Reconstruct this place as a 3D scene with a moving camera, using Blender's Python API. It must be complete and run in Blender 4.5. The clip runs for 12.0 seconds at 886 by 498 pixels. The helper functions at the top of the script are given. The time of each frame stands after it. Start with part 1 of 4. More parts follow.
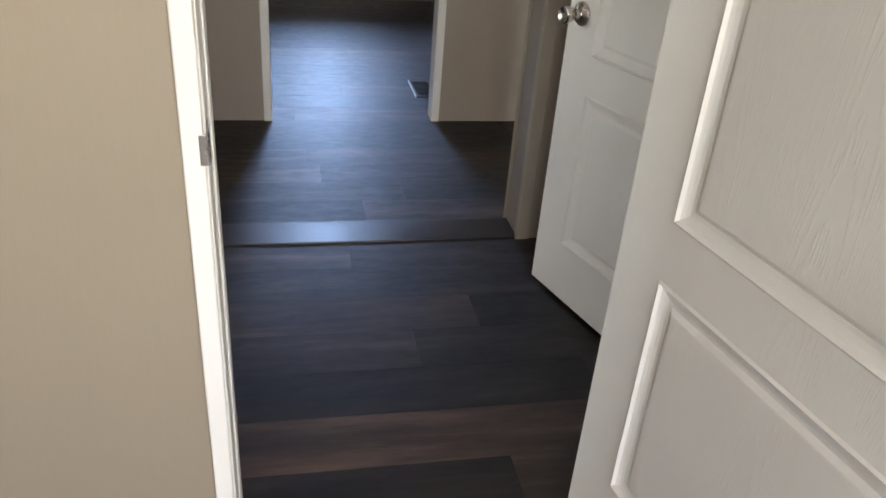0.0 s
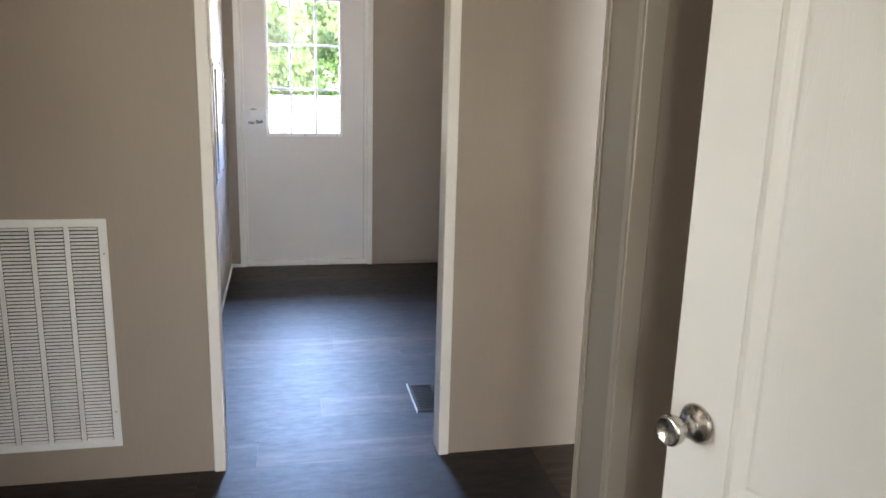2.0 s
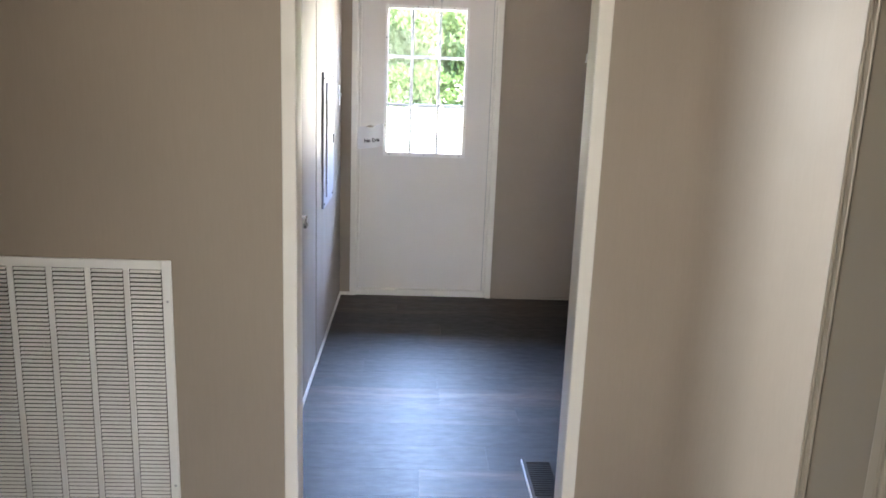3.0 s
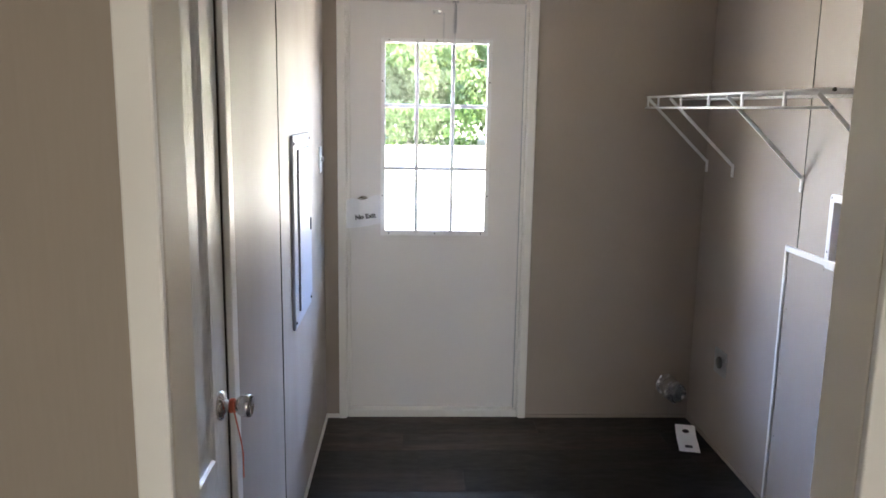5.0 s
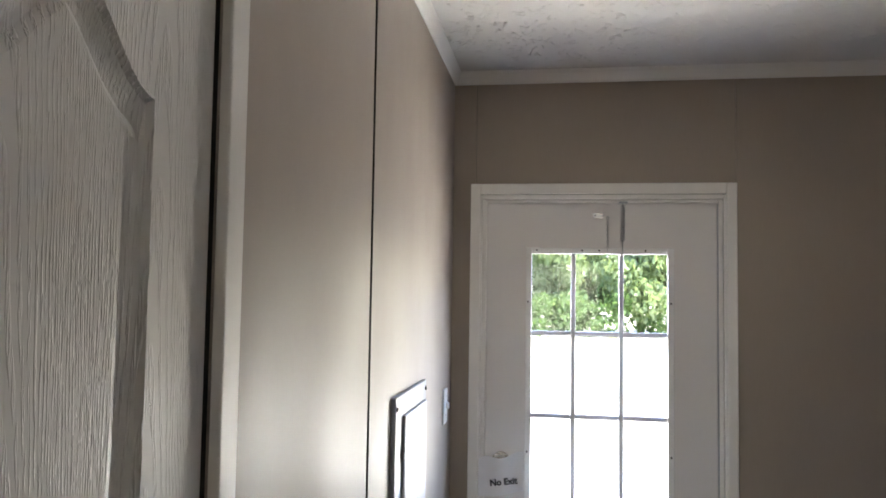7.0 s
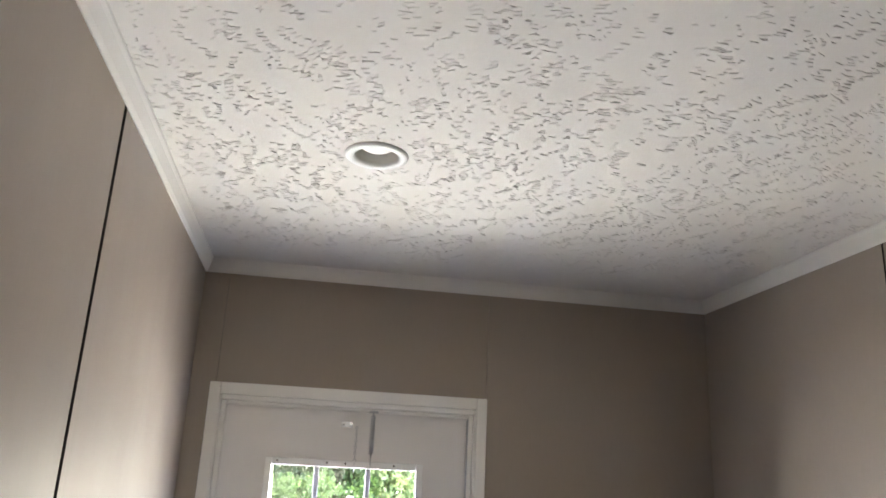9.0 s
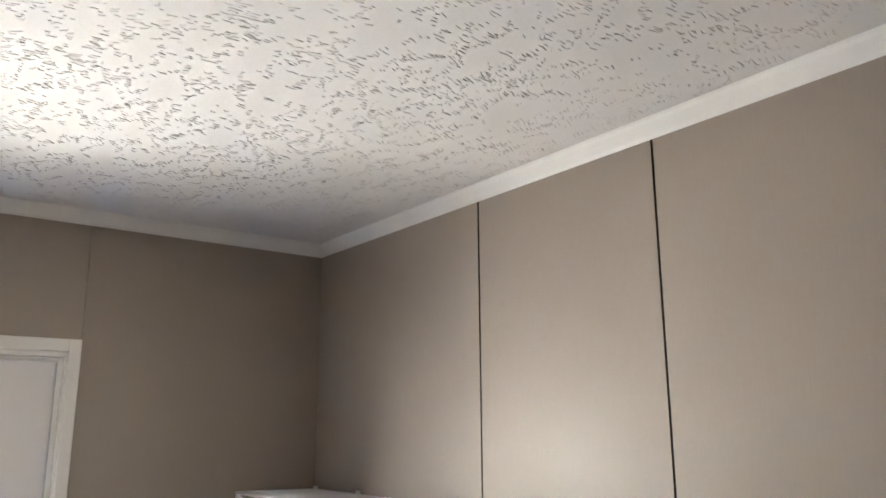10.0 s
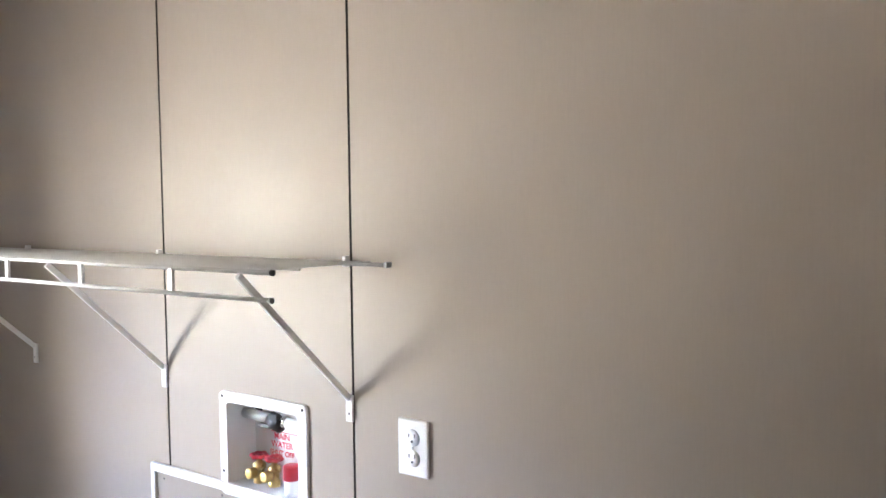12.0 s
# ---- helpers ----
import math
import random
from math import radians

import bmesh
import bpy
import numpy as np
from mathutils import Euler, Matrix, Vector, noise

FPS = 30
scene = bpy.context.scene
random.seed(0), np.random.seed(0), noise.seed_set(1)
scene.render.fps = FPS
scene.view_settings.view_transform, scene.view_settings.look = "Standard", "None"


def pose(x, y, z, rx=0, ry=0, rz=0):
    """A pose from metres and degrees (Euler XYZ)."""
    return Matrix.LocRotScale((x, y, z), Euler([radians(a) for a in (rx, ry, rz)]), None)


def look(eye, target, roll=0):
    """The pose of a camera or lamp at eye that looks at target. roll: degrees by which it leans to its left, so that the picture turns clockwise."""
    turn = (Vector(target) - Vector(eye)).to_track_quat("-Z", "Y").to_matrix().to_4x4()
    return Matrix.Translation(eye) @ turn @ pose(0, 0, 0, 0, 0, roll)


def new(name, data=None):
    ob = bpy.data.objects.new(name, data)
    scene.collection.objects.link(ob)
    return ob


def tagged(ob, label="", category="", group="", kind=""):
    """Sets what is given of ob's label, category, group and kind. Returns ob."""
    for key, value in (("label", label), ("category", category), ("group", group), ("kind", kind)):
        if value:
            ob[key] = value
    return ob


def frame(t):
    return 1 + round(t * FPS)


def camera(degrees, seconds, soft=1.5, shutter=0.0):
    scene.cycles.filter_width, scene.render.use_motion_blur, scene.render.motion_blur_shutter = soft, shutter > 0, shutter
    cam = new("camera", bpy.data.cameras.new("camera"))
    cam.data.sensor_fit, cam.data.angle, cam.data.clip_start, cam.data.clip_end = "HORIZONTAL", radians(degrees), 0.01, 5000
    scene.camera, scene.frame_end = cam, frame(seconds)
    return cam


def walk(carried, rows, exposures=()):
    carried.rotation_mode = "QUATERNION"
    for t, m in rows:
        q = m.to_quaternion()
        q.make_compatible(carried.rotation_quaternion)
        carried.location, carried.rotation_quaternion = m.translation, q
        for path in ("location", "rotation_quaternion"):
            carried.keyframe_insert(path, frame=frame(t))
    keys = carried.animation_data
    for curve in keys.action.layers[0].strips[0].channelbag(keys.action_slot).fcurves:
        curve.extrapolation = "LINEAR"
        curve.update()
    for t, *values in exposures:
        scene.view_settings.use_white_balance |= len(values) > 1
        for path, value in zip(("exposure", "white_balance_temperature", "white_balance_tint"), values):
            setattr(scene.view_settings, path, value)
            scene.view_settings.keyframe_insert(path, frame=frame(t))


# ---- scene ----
from mathutils.geometry import tessellate_polygon

# camera and walk
cam = camera(59.54, 12.0, soft=1.7)
PATH = [
    (0, (0.207, -6.426, 1.311), (0.597, -4.720, 0.342), 4.59),
    (0.3, (0.278, -6.292, 1.303), (0.654, -4.537, 0.422), 4.52),
    (0.8, (0.372, -6.003, 1.348), (0.638, -4.175, 0.581), 3.69),
    (1, (0.363, -5.922, 1.344), (0.612, -4.071, 0.627), 3.09),
    (1.5, (0.355, -5.649, 1.409), (0.657, -3.764, 0.813), 2.01),
    (2, (0.370, -5.417, 1.424), (0.769, -3.513, 0.958), 1.59),
    (2.2, (0.408, -5.290, 1.418), (0.768, -3.376, 0.960), 1.56),
    (2.5, (0.453, -5.140, 1.438), (0.688, -3.211, 0.968), 1.70),
    (2.7, (0.451, -5.048, 1.435), (0.598, -3.108, 0.970), 1.94),
    (3, (0.452, -4.874, 1.433), (0.536, -2.926, 0.989), 2.17),
    (3.5, (0.424, -4.581, 1.473), (0.569, -2.625, 1.086), 1.87),
    (5.3, (0.403, -3.469, 1.511), (0.445, -1.499, 1.169), 0.28),
    (5.5, (0.419, -3.369, 1.485), (0.399, -1.395, 1.164), -0.44),
    (6, (0.479, -3.091, 1.547), (0.259, -1.125, 1.258), -0.38),
    (6.5, (0.452, -2.906, 1.559), (0.164, -0.931, 1.429), -0.02),
    (7, (0.374, -2.765, 1.650), (0.081, -0.790, 1.768), 0.88),
    (7.2, (0.350, -2.728, 1.674), (0.061, -0.759, 1.875), 1.27),
    (8.8, (0.382, -2.627, 1.774), (0.489, -0.715, 2.351), 3.55),
    (9, (0.391, -2.624, 1.772), (0.689, -0.732, 2.348), 2.84),
    (9.5, (0.414, -2.590, 1.787), (1.181, -0.819, 2.310), 1.30),
    (10, (0.431, -2.576, 1.783), (1.606, -1.021, 2.232), -0.25),
    (10.5, (0.460, -2.582, 1.764), (1.874, -1.215, 2.126), -0.13),
    (11, (0.492, -2.575, 1.734), (2.053, -1.345, 1.957), -0.31),
    (11.5, (0.538, -2.593, 1.710), (2.170, -1.442, 1.821), -0.54),
    (12, (0.568, -2.593, 1.684), (2.232, -1.488, 1.575), -0.64),
]
walk(cam, [(t, look(eye, target, roll)) for t, eye, target, roll in PATH],
     exposures=[(0.0, 3.1), (0.5, 3.25), (1.0, 3.55), (1.5, 3.85), (2.0, 3.75), (3.0, 3.82), (3.5, 3.85), (5.3, 3.4), (6.0, 3.25), (6.5, 3.1), (7.2, 2.8), (8.8, 3.1), (9.5, 3.25), (10.0, 3.55), (10.5, 3.95), (11.0, 4.1), (11.5, 4.12), (12.0, 4.08)])

# world, sun, window light and added fill lamps
world = bpy.data.worlds.new("world")
scene.world = world
world.use_nodes = True
wn = world.node_tree.nodes
sky = wn.new("ShaderNodeTexSky")
sky.sky_type = "NISHITA"
sky.sun_disc = False
sky.sun_elevation = radians(52)
sky.sun_rotation = radians(105)
wn["Background"].inputs["Strength"].default_value = 0.15
world.node_tree.links.new(sky.outputs["Color"], wn["Background"].inputs["Color"])


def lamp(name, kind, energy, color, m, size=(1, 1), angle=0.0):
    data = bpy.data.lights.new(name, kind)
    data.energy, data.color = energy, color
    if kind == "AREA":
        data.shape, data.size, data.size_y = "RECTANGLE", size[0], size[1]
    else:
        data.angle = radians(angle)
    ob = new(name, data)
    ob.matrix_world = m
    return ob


lamp("sun", "SUN", 5.0, (1.0, 0.95, 0.87), look((6, -1.6, 8), (0, 0, 0)), angle=0.5)
# bedroom window, then two added lamps past the hall and west of the vestibule
lamp("window_light_bedroom", "AREA", 19.5, (1.0, 0.905, 0.80), look((0.55, -9.33, 1.5), (0.55, 0, 1.5)), (3.0, 1.3))
lamp("added_light_southeast", "AREA", 25, (0.92, 0.97, 1.0), look((3.4, -6.53, 1.45), (3.4, 0, 1.45)), (0.9, 1.2))
lamp("added_light_west", "AREA", 2.9, (1.0, 0.90, 0.78), look((-2.53, -4.58, 1.4), (1, -4.58, 1.4)), (0.8, 1.3))
# added lamp panels stand in for daylight on the exterior door: sky above, sunlit yard below, bright surroundings west
# and east
lamp("sky_fill_door", "AREA", 1650, (0.42, 0.58, 1.0), look((0.5, 7.0, 5.8), (0.5, 0, 1.4)), (12.0, 4.6))
# glowing panel just above the gravel, added as ground bounce
lamp("yard_fill_door", "AREA", 1400, (1.0, 0.945, 0.88), look((0.6, 5.5, -0.66), (0.6, 5.5001, 2.2)), (14.0, 9.0))
lamp("yard_fill_west", "AREA", 125, (1.0, 0.97, 0.93), look((-3.1, 3.1, 1.35), (0.4, 0, 1.5)), (3.2, 1.8))
lamp("sky_fill_west", "AREA", 170, (0.40, 0.56, 1.0), look((-3.0, 3.2, 3.4), (0.4, 0, 1.4)), (2.6, 2.0))
lamp("yard_fill_east", "AREA", 38, (1.0, 0.86, 0.70), look((4.0, 8.0, 1.5), (0.6, 0, 1.5)), (3.4, 4.0))
lamp("sky_fill_east", "AREA", 110, (0.40, 0.62, 1.0), look((6.5, 3.6, 4.4), (0.5, 0, 1.3)), (3.6, 3.2))

# materials


def material(name, base, rough=0.5, metal=0.0):
    m = bpy.data.materials.new(name)
    m.use_nodes = True
    b = m.node_tree.nodes["Principled BSDF"]
    b.inputs["Base Color"].default_value = (*base, 1)
    b.inputs["Roughness"].default_value = rough
    b.inputs["Metallic"].default_value = metal
    return m, m.node_tree.nodes, m.node_tree.links, b


def coords(ns, ls, scale, kind="Object"):
    tc = ns.new("ShaderNodeTexCoord")
    mp = ns.new("ShaderNodeMapping")
    mp.inputs["Scale"].default_value = scale
    ls.new(tc.outputs[kind], mp.inputs["Vector"])
    return mp.outputs["Vector"]


def noise_tex(ns, ls, vec, scale, detail=3.0, rough=0.5):
    n = ns.new("ShaderNodeTexNoise")
    n.inputs["Scale"].default_value, n.inputs["Detail"].default_value, n.inputs["Roughness"].default_value = scale, detail, rough
    ls.new(vec, n.inputs["Vector"])
    return n.outputs["Fac"]


def ramp(ns, ls, fac, stops):
    r = ns.new("ShaderNodeValToRGB")
    e = r.color_ramp.elements
    while len(e) < len(stops):
        e.new(0.5)
    for k, (p, c) in zip(e, stops):
        k.position, k.color = p, (*c, 1) if len(c) == 3 else c
    ls.new(fac, r.inputs["Fac"])
    return r.outputs["Color"]


def span(ns, ls, fac, lo, hi, a=0.3, b=0.7):
    r = ns.new("ShaderNodeMapRange")
    for k, q in zip(("From Min", "From Max", "To Min", "To Max"), (a, b, lo, hi)):
        r.inputs[k].default_value = q
    ls.new(fac, r.inputs["Value"])
    return r.outputs["Result"]


def bump(ns, ls, b, height, strength, distance=0.002):
    n = ns.new("ShaderNodeBump")
    n.inputs["Strength"].default_value, n.inputs["Distance"].default_value = strength, distance
    ls.new(height, n.inputs["Height"])
    ls.new(n.outputs["Normal"], b.inputs["Normal"])


def paint(name, base, rough, vary=0.06, fine=60.0, relief=0.08, stretch=(1, 1, 1)):
    """A painted or vinyl surface: base colour with blotches and fine grain."""
    m, ns, ls, b = material(name, base, rough)
    v = coords(ns, ls, stretch)
    big = noise_tex(ns, ls, v, 2.3, 4.0)
    lo, hi = [tuple(c * k for c in base) for k in (1 - vary, 1 + vary)]
    ls.new(ramp(ns, ls, big, [(0.3, lo), (0.7, hi)]), b.inputs["Base Color"])
    small = noise_tex(ns, ls, v, fine, 3.0)
    ls.new(span(ns, ls, big, rough - 0.05, rough + 0.07), b.inputs["Roughness"])
    bump(ns, ls, b, small, relief)
    return m


def wall_vinyl(name, base):
    """Vinyl-covered board with a faint woven vertical grain."""
    m, ns, ls, b = material(name, base, 0.42)
    v = coords(ns, ls, (1, 1, 1))
    thread = noise_tex(ns, ls, coords(ns, ls, (240, 240, 16)), 1.0, 2.0)
    cloud = noise_tex(ns, ls, v, 1.4, 4.0)
    add = ns.new("ShaderNodeMath")
    add.operation = "MULTIPLY_ADD"
    add.inputs[1].default_value = 0.3
    ls.new(thread, add.inputs[0])
    ls.new(cloud, add.inputs[2])
    lo, hi = [tuple(c * k for c in base) for k in (0.92, 1.06)]
    ls.new(ramp(ns, ls, add.outputs[0], [(0.4, lo), (0.9, hi)]), b.inputs["Base Color"])
    smear = noise_tex(ns, ls, coords(ns, ls, (3, 3, 1.2)), 1.6, 5.0)
    ls.new(span(ns, ls, smear, 0.44, 0.56), b.inputs["Roughness"])
    b.inputs["Specular IOR Level"].default_value = 0.40
    bump(ns, ls, b, thread, 0.12, 0.0008)
    return m


def door_skin(name, rough, relief):
    """White moulded door skin with embossed wood grain."""
    base = (0.74, 0.725, 0.69)
    m, ns, ls, b = material(name, base, rough)
    v = coords(ns, ls, (1, 1, 1))
    xyz = ns.new("ShaderNodeSeparateXYZ")
    ls.new(v, xyz.inputs[0])

    def calc(op, a_, b_):
        n = ns.new("ShaderNodeMath")
        n.operation = op
        for k, q in enumerate((a_, b_)):
            if isinstance(q, float):
                n.inputs[k].default_value = q
            else:
                ls.new(q, n.inputs[k])
        return n.outputs[0]
    wob = noise_tex(ns, ls, coords(ns, ls, (1, 1, 0.25)), 9.0, 2.0)
    col = calc("PINGPONG", calc("ADD", xyz.outputs["X"], calc("MULTIPLY", wob, 0.05)), 0.105)
    arch = calc("ADD", xyz.outputs["Z"], calc("MULTIPLY", calc("MULTIPLY", col, col), 230.0))
    w = ns.new("ShaderNodeMath")
    w.operation = "SINE"
    ls.new(calc("ADD", calc("MULTIPLY", arch, 46.0), calc("MULTIPLY", wob, 9.0)), w.inputs[0])
    fine = noise_tex(ns, ls, coords(ns, ls, (420, 420, 24)), 1.0, 2.0)
    mul = ns.new("ShaderNodeMath")
    mul.operation = "MULTIPLY"
    ls.new(span(ns, ls, w.outputs[0], 0.0, 1.0, 0.0, 0.5), mul.inputs[0])
    ls.new(span(ns, ls, fine, 0.0, 1.0, 0.42, 0.58), mul.inputs[1])
    big = noise_tex(ns, ls, v, 3.0, 3.0)
    ls.new(ramp(ns, ls, big, [(0.3, tuple(c * 0.95 for c in base)), (0.7, tuple(c * 1.03 for c in base))]), b.inputs["Base Color"])
    ls.new(span(ns, ls, fine, rough - 0.05, rough + 0.05), b.inputs["Roughness"])
    bump(ns, ls, b, mul.outputs[0], relief, 0.003)
    return m


def plank_vinyl():
    """Dark brown-grey vinyl plank with long streaks, each plank its own tone."""
    m, ns, ls, b = material("plank_vinyl", (0.06, 0.05, 0.045), 0.36)
    info = ns.new("ShaderNodeObjectInfo")
    tc = ns.new("ShaderNodeTexCoord")
    off = ns.new("ShaderNodeVectorMath")
    off.operation = "SCALE"
    off.inputs["Scale"].default_value = 37.0
    comb = ns.new("ShaderNodeCombineXYZ")
    for k in ("X", "Y"):
        ls.new(info.outputs["Random"], comb.inputs[k])
    ls.new(comb.outputs[0], off.inputs[0])
    add = ns.new("ShaderNodeVectorMath")
    ls.new(tc.outputs["Object"], add.inputs[0])
    ls.new(off.outputs[0], add.inputs[1])

    def mapped(s):
        mp = ns.new("ShaderNodeMapping")
        mp.inputs["Scale"].default_value = s
        ls.new(add.outputs[0], mp.inputs["Vector"])
        return mp.outputs["Vector"]
    streak = noise_tex(ns, ls, mapped((1.7, 13, 1)), 1.0, 6.0, 0.62)
    fine = noise_tex(ns, ls, mapped((45, 150, 1)), 1.0, 3.0)
    mottle = noise_tex(ns, ls, mapped((13, 34, 1)), 1.0, 5.0, 0.62)
    dark = ramp(ns, ls, streak, [(0.30, (0.0042, 0.0031, 0.0026)), (0.50, (0.0125, 0.0096, 0.0080)), (0.70, (0.034, 0.0262, 0.0218))])
    tone = ns.new("ShaderNodeMix")
    tone.data_type, tone.blend_type = "RGBA", "MULTIPLY"
    tone.inputs["Factor"].default_value = 1.0
    ls.new(dark, tone.inputs["A"])
    ls.new(ramp(ns, ls, info.outputs["Random"], [(0.0, (0.40, 0.41, 0.44)), (0.45, (0.85, 0.84, 0.84)), (0.7, (1.7, 1.55, 1.42)), (1.0, (3.6, 3.0, 2.6))]), tone.inputs["B"])
    ls.new(tone.outputs["Result"], b.inputs["Base Color"])
    ls.new(span(ns, ls, mottle, 0.60, 0.43), b.inputs["Roughness"])
    b.inputs["Specular IOR Level"].default_value = 0.40
    mix = ns.new("ShaderNodeMath")
    mix.operation = "MULTIPLY_ADD"
    mix.inputs[1].default_value = 0.22
    ls.new(fine, mix.inputs[0])
    ls.new(mottle, mix.inputs[2])
    bump(ns, ls, b, mix.outputs[0], 0.5, 0.0020)
    return m


def metal_mat(name, base, rough, scale=40.0):
    m, ns, ls, b = material(name, base, rough, 1.0)
    n = noise_tex(ns, ls, coords(ns, ls, (1, 1, 1)), scale, 4.0)
    ls.new(span(ns, ls, n, rough * 0.75, rough * 1.35), b.inputs["Roughness"])
    bump(ns, ls, b, n, 0.05, 0.0006)
    return m


def foil_mat():
    m, ns, ls, b = material("foil", (0.72, 0.73, 0.75), 0.25, 1.0)
    n = noise_tex(ns, ls, coords(ns, ls, (1, 1, 1)), 38, 3.0)
    bump(ns, ls, b, n, 0.9, 0.01)
    return m


def glass_mat():
    m = bpy.data.materials.new("pane_glass")
    m.use_nodes = True
    ns, ls = m.node_tree.nodes, m.node_tree.links
    ns.remove(ns["Principled BSDF"])
    t, g, mix, fr = (ns.new("ShaderNode" + k) for k in ("BsdfTransparent", "BsdfGlossy", "MixShader", "Fresnel"))
    t.inputs["Color"].default_value = (0.95, 0.97, 0.96, 1)
    g.inputs["Roughness"].default_value = 0.02
    fr.inputs["IOR"].default_value = 1.2
    ls.new(fr.outputs[0], mix.inputs["Fac"])
    ls.new(t.outputs[0], mix.inputs[1])
    ls.new(g.outputs[0], mix.inputs[2])
    ls.new(mix.outputs[0], ns["Material Output"].inputs["Surface"])
    return m


def muntin_mat():
    """Thin white plastic that lets some daylight through."""
    m, ns, ls, b = material("muntin_plastic", (0.80, 0.80, 0.79), 0.35)
    n = noise_tex(ns, ls, coords(ns, ls, (1, 1, 1)), 30, 3.0)
    ls.new(span(ns, ls, n, 0.3, 0.42), b.inputs["Roughness"])
    tr = ns.new("ShaderNodeBsdfTranslucent")
    tr.inputs["Color"].default_value = (0.40, 0.42, 0.46, 1)
    mix = ns.new("ShaderNodeMixShader")
    mix.inputs["Fac"].default_value = 0.10
    ls.new(b.outputs[0], mix.inputs[1])
    ls.new(tr.outputs[0], mix.inputs[2])
    ls.new(mix.outputs[0], ns["Material Output"].inputs["Surface"])
    return m


def leaf_mat(name, a, c):
    m, ns, ls, b = material(name, a, 0.6)
    geo = ns.new("ShaderNodeNewGeometry")
    ls.new(ramp(ns, ls, geo.outputs["Random Per Island"], [(0.0, a), (1.0, c)]), b.inputs["Base Color"])
    tr = ns.new("ShaderNodeBsdfTranslucent")
    tr.inputs["Color"].default_value = (c[0] * 1.5, c[1] * 1.5, c[2], 1)
    mix = ns.new("ShaderNodeMixShader")
    mix.inputs["Fac"].default_value = 0.4
    ls.new(b.outputs[0], mix.inputs[1])
    ls.new(tr.outputs[0], mix.inputs[2])
    ls.new(mix.outputs[0], ns["Material Output"].inputs["Surface"])
    return m


def gravel_mat():
    m, ns, ls, b = material("pale_gravel", (0.5, 0.46, 0.4), 0.9)
    v = coords(ns, ls, (1, 1, 1))
    n = noise_tex(ns, ls, v, 0.5, 8.0, 0.7)
    ls.new(ramp(ns, ls, n, [(0.3, (0.42, 0.37, 0.3)), (0.7, (0.62, 0.58, 0.52))]), b.inputs["Base Color"])
    bump(ns, ls, b, noise_tex(ns, ls, v, 30, 4.0), 0.6, 0.02)
    return m


WALL = wall_vinyl("wall_vinyl", (0.319, 0.270, 0.224))
# the same vinyl with the bedroom's dimmer, yellower light put into its colour
WALL_DIMMED = wall_vinyl("dimmed_wall_vinyl", (0.285, 0.236, 0.175))
SKIN = door_skin("door_skin", 0.36, 0.17)
SKIN_DEEP = door_skin("deep_grained_door_skin", 0.32, 0.65)
PLANK = plank_vinyl()
TRIM = paint("white_trim", (0.76, 0.74, 0.70), 0.4)
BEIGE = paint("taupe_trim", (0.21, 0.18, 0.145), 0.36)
# paler than the taupe board: the light the corner beads catch, as colour
BEAD_LIT = paint("lit_bead", (0.29, 0.255, 0.21), 0.34)
CREAM = paint("cream_jamb", (0.70, 0.65, 0.56), 0.42)
CEIL = paint("ceiling_texture", (0.74, 0.715, 0.68), 0.85, 0.03, 90.0, 0.10)
EXTDOOR = paint("exterior_door_paint", (0.73, 0.705, 0.685), 0.5, 0.03)
PLASTIC = paint("white_plastic", (0.80, 0.80, 0.79), 0.3, 0.02)
PVC = paint("white_coated_wire", (0.78, 0.78, 0.77), 0.35, 0.02)
GRILLE = paint("white_enamel", (0.78, 0.78, 0.77), 0.35, 0.03)
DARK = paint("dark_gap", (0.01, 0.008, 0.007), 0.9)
SOCKET = paint("slot_black", (0.02, 0.02, 0.02), 0.6)
NICKEL = metal_mat("brushed_nickel", (0.56, 0.53, 0.49), 0.24)
STEEL = metal_mat("galvanised_steel", (0.42, 0.43, 0.45), 0.35)
PANELGREY = paint("grey_panel_enamel", (0.34, 0.36, 0.41), 0.42, 0.10)
BRASS = metal_mat("brass", (0.46, 0.33, 0.14), 0.33)
RED = paint("red_enamel", (0.42, 0.02, 0.035), 0.4)
REDSTR = paint("red_cord", (0.6, 0.12, 0.06), 0.7)
BLACKP = paint("black_plastic", (0.02, 0.02, 0.022), 0.4)
STRIP = paint("strip_vinyl", (0.014, 0.011, 0.009), 0.32, 0.15, 40.0, 0.10, (0.4, 3, 1))
BROWNR = paint("brown_register", (0.022, 0.016, 0.012), 0.65)
PAPER = paint("paper", (0.82, 0.82, 0.84), 0.8, 0.02)
INK = paint("ink", (0.02, 0.02, 0.03), 0.7)
REDINK = paint("red_ink", (0.6, 0.03, 0.06), 0.7)
FOIL = foil_mat()
GLASS = glass_mat()
MUNTIN = muntin_mat()
SIDING = paint("pale_siding", (0.6, 0.58, 0.54), 0.7)
GRAVEL = gravel_mat()
BARK = paint("bark", (0.12, 0.09, 0.07), 0.9, 0.3, 30.0, 0.6)
POLE = paint("bleached_pole", (0.62, 0.58, 0.52), 0.8, 0.15)
LEAF = leaf_mat("leaves", (0.075, 0.115, 0.055), (0.25, 0.31, 0.18))
BUSH = leaf_mat("bush_leaves", (0.045, 0.09, 0.035), (0.12, 0.19, 0.07))
LENS = paint("lamp_lens", (0.8, 0.78, 0.74), 0.5, 0.01)

# building helpers
WORLD_AT = {}


def thing(name, at, label="", category="", group="", kind="", turn=0.0):
    """An Empty at the thing's base, which parents its parts."""
    ob = new(name)
    ob.matrix_world = pose(*at, 0, 0, turn)
    WORLD_AT[ob.name] = Vector(at)
    return tagged(ob, label, category, group, kind)


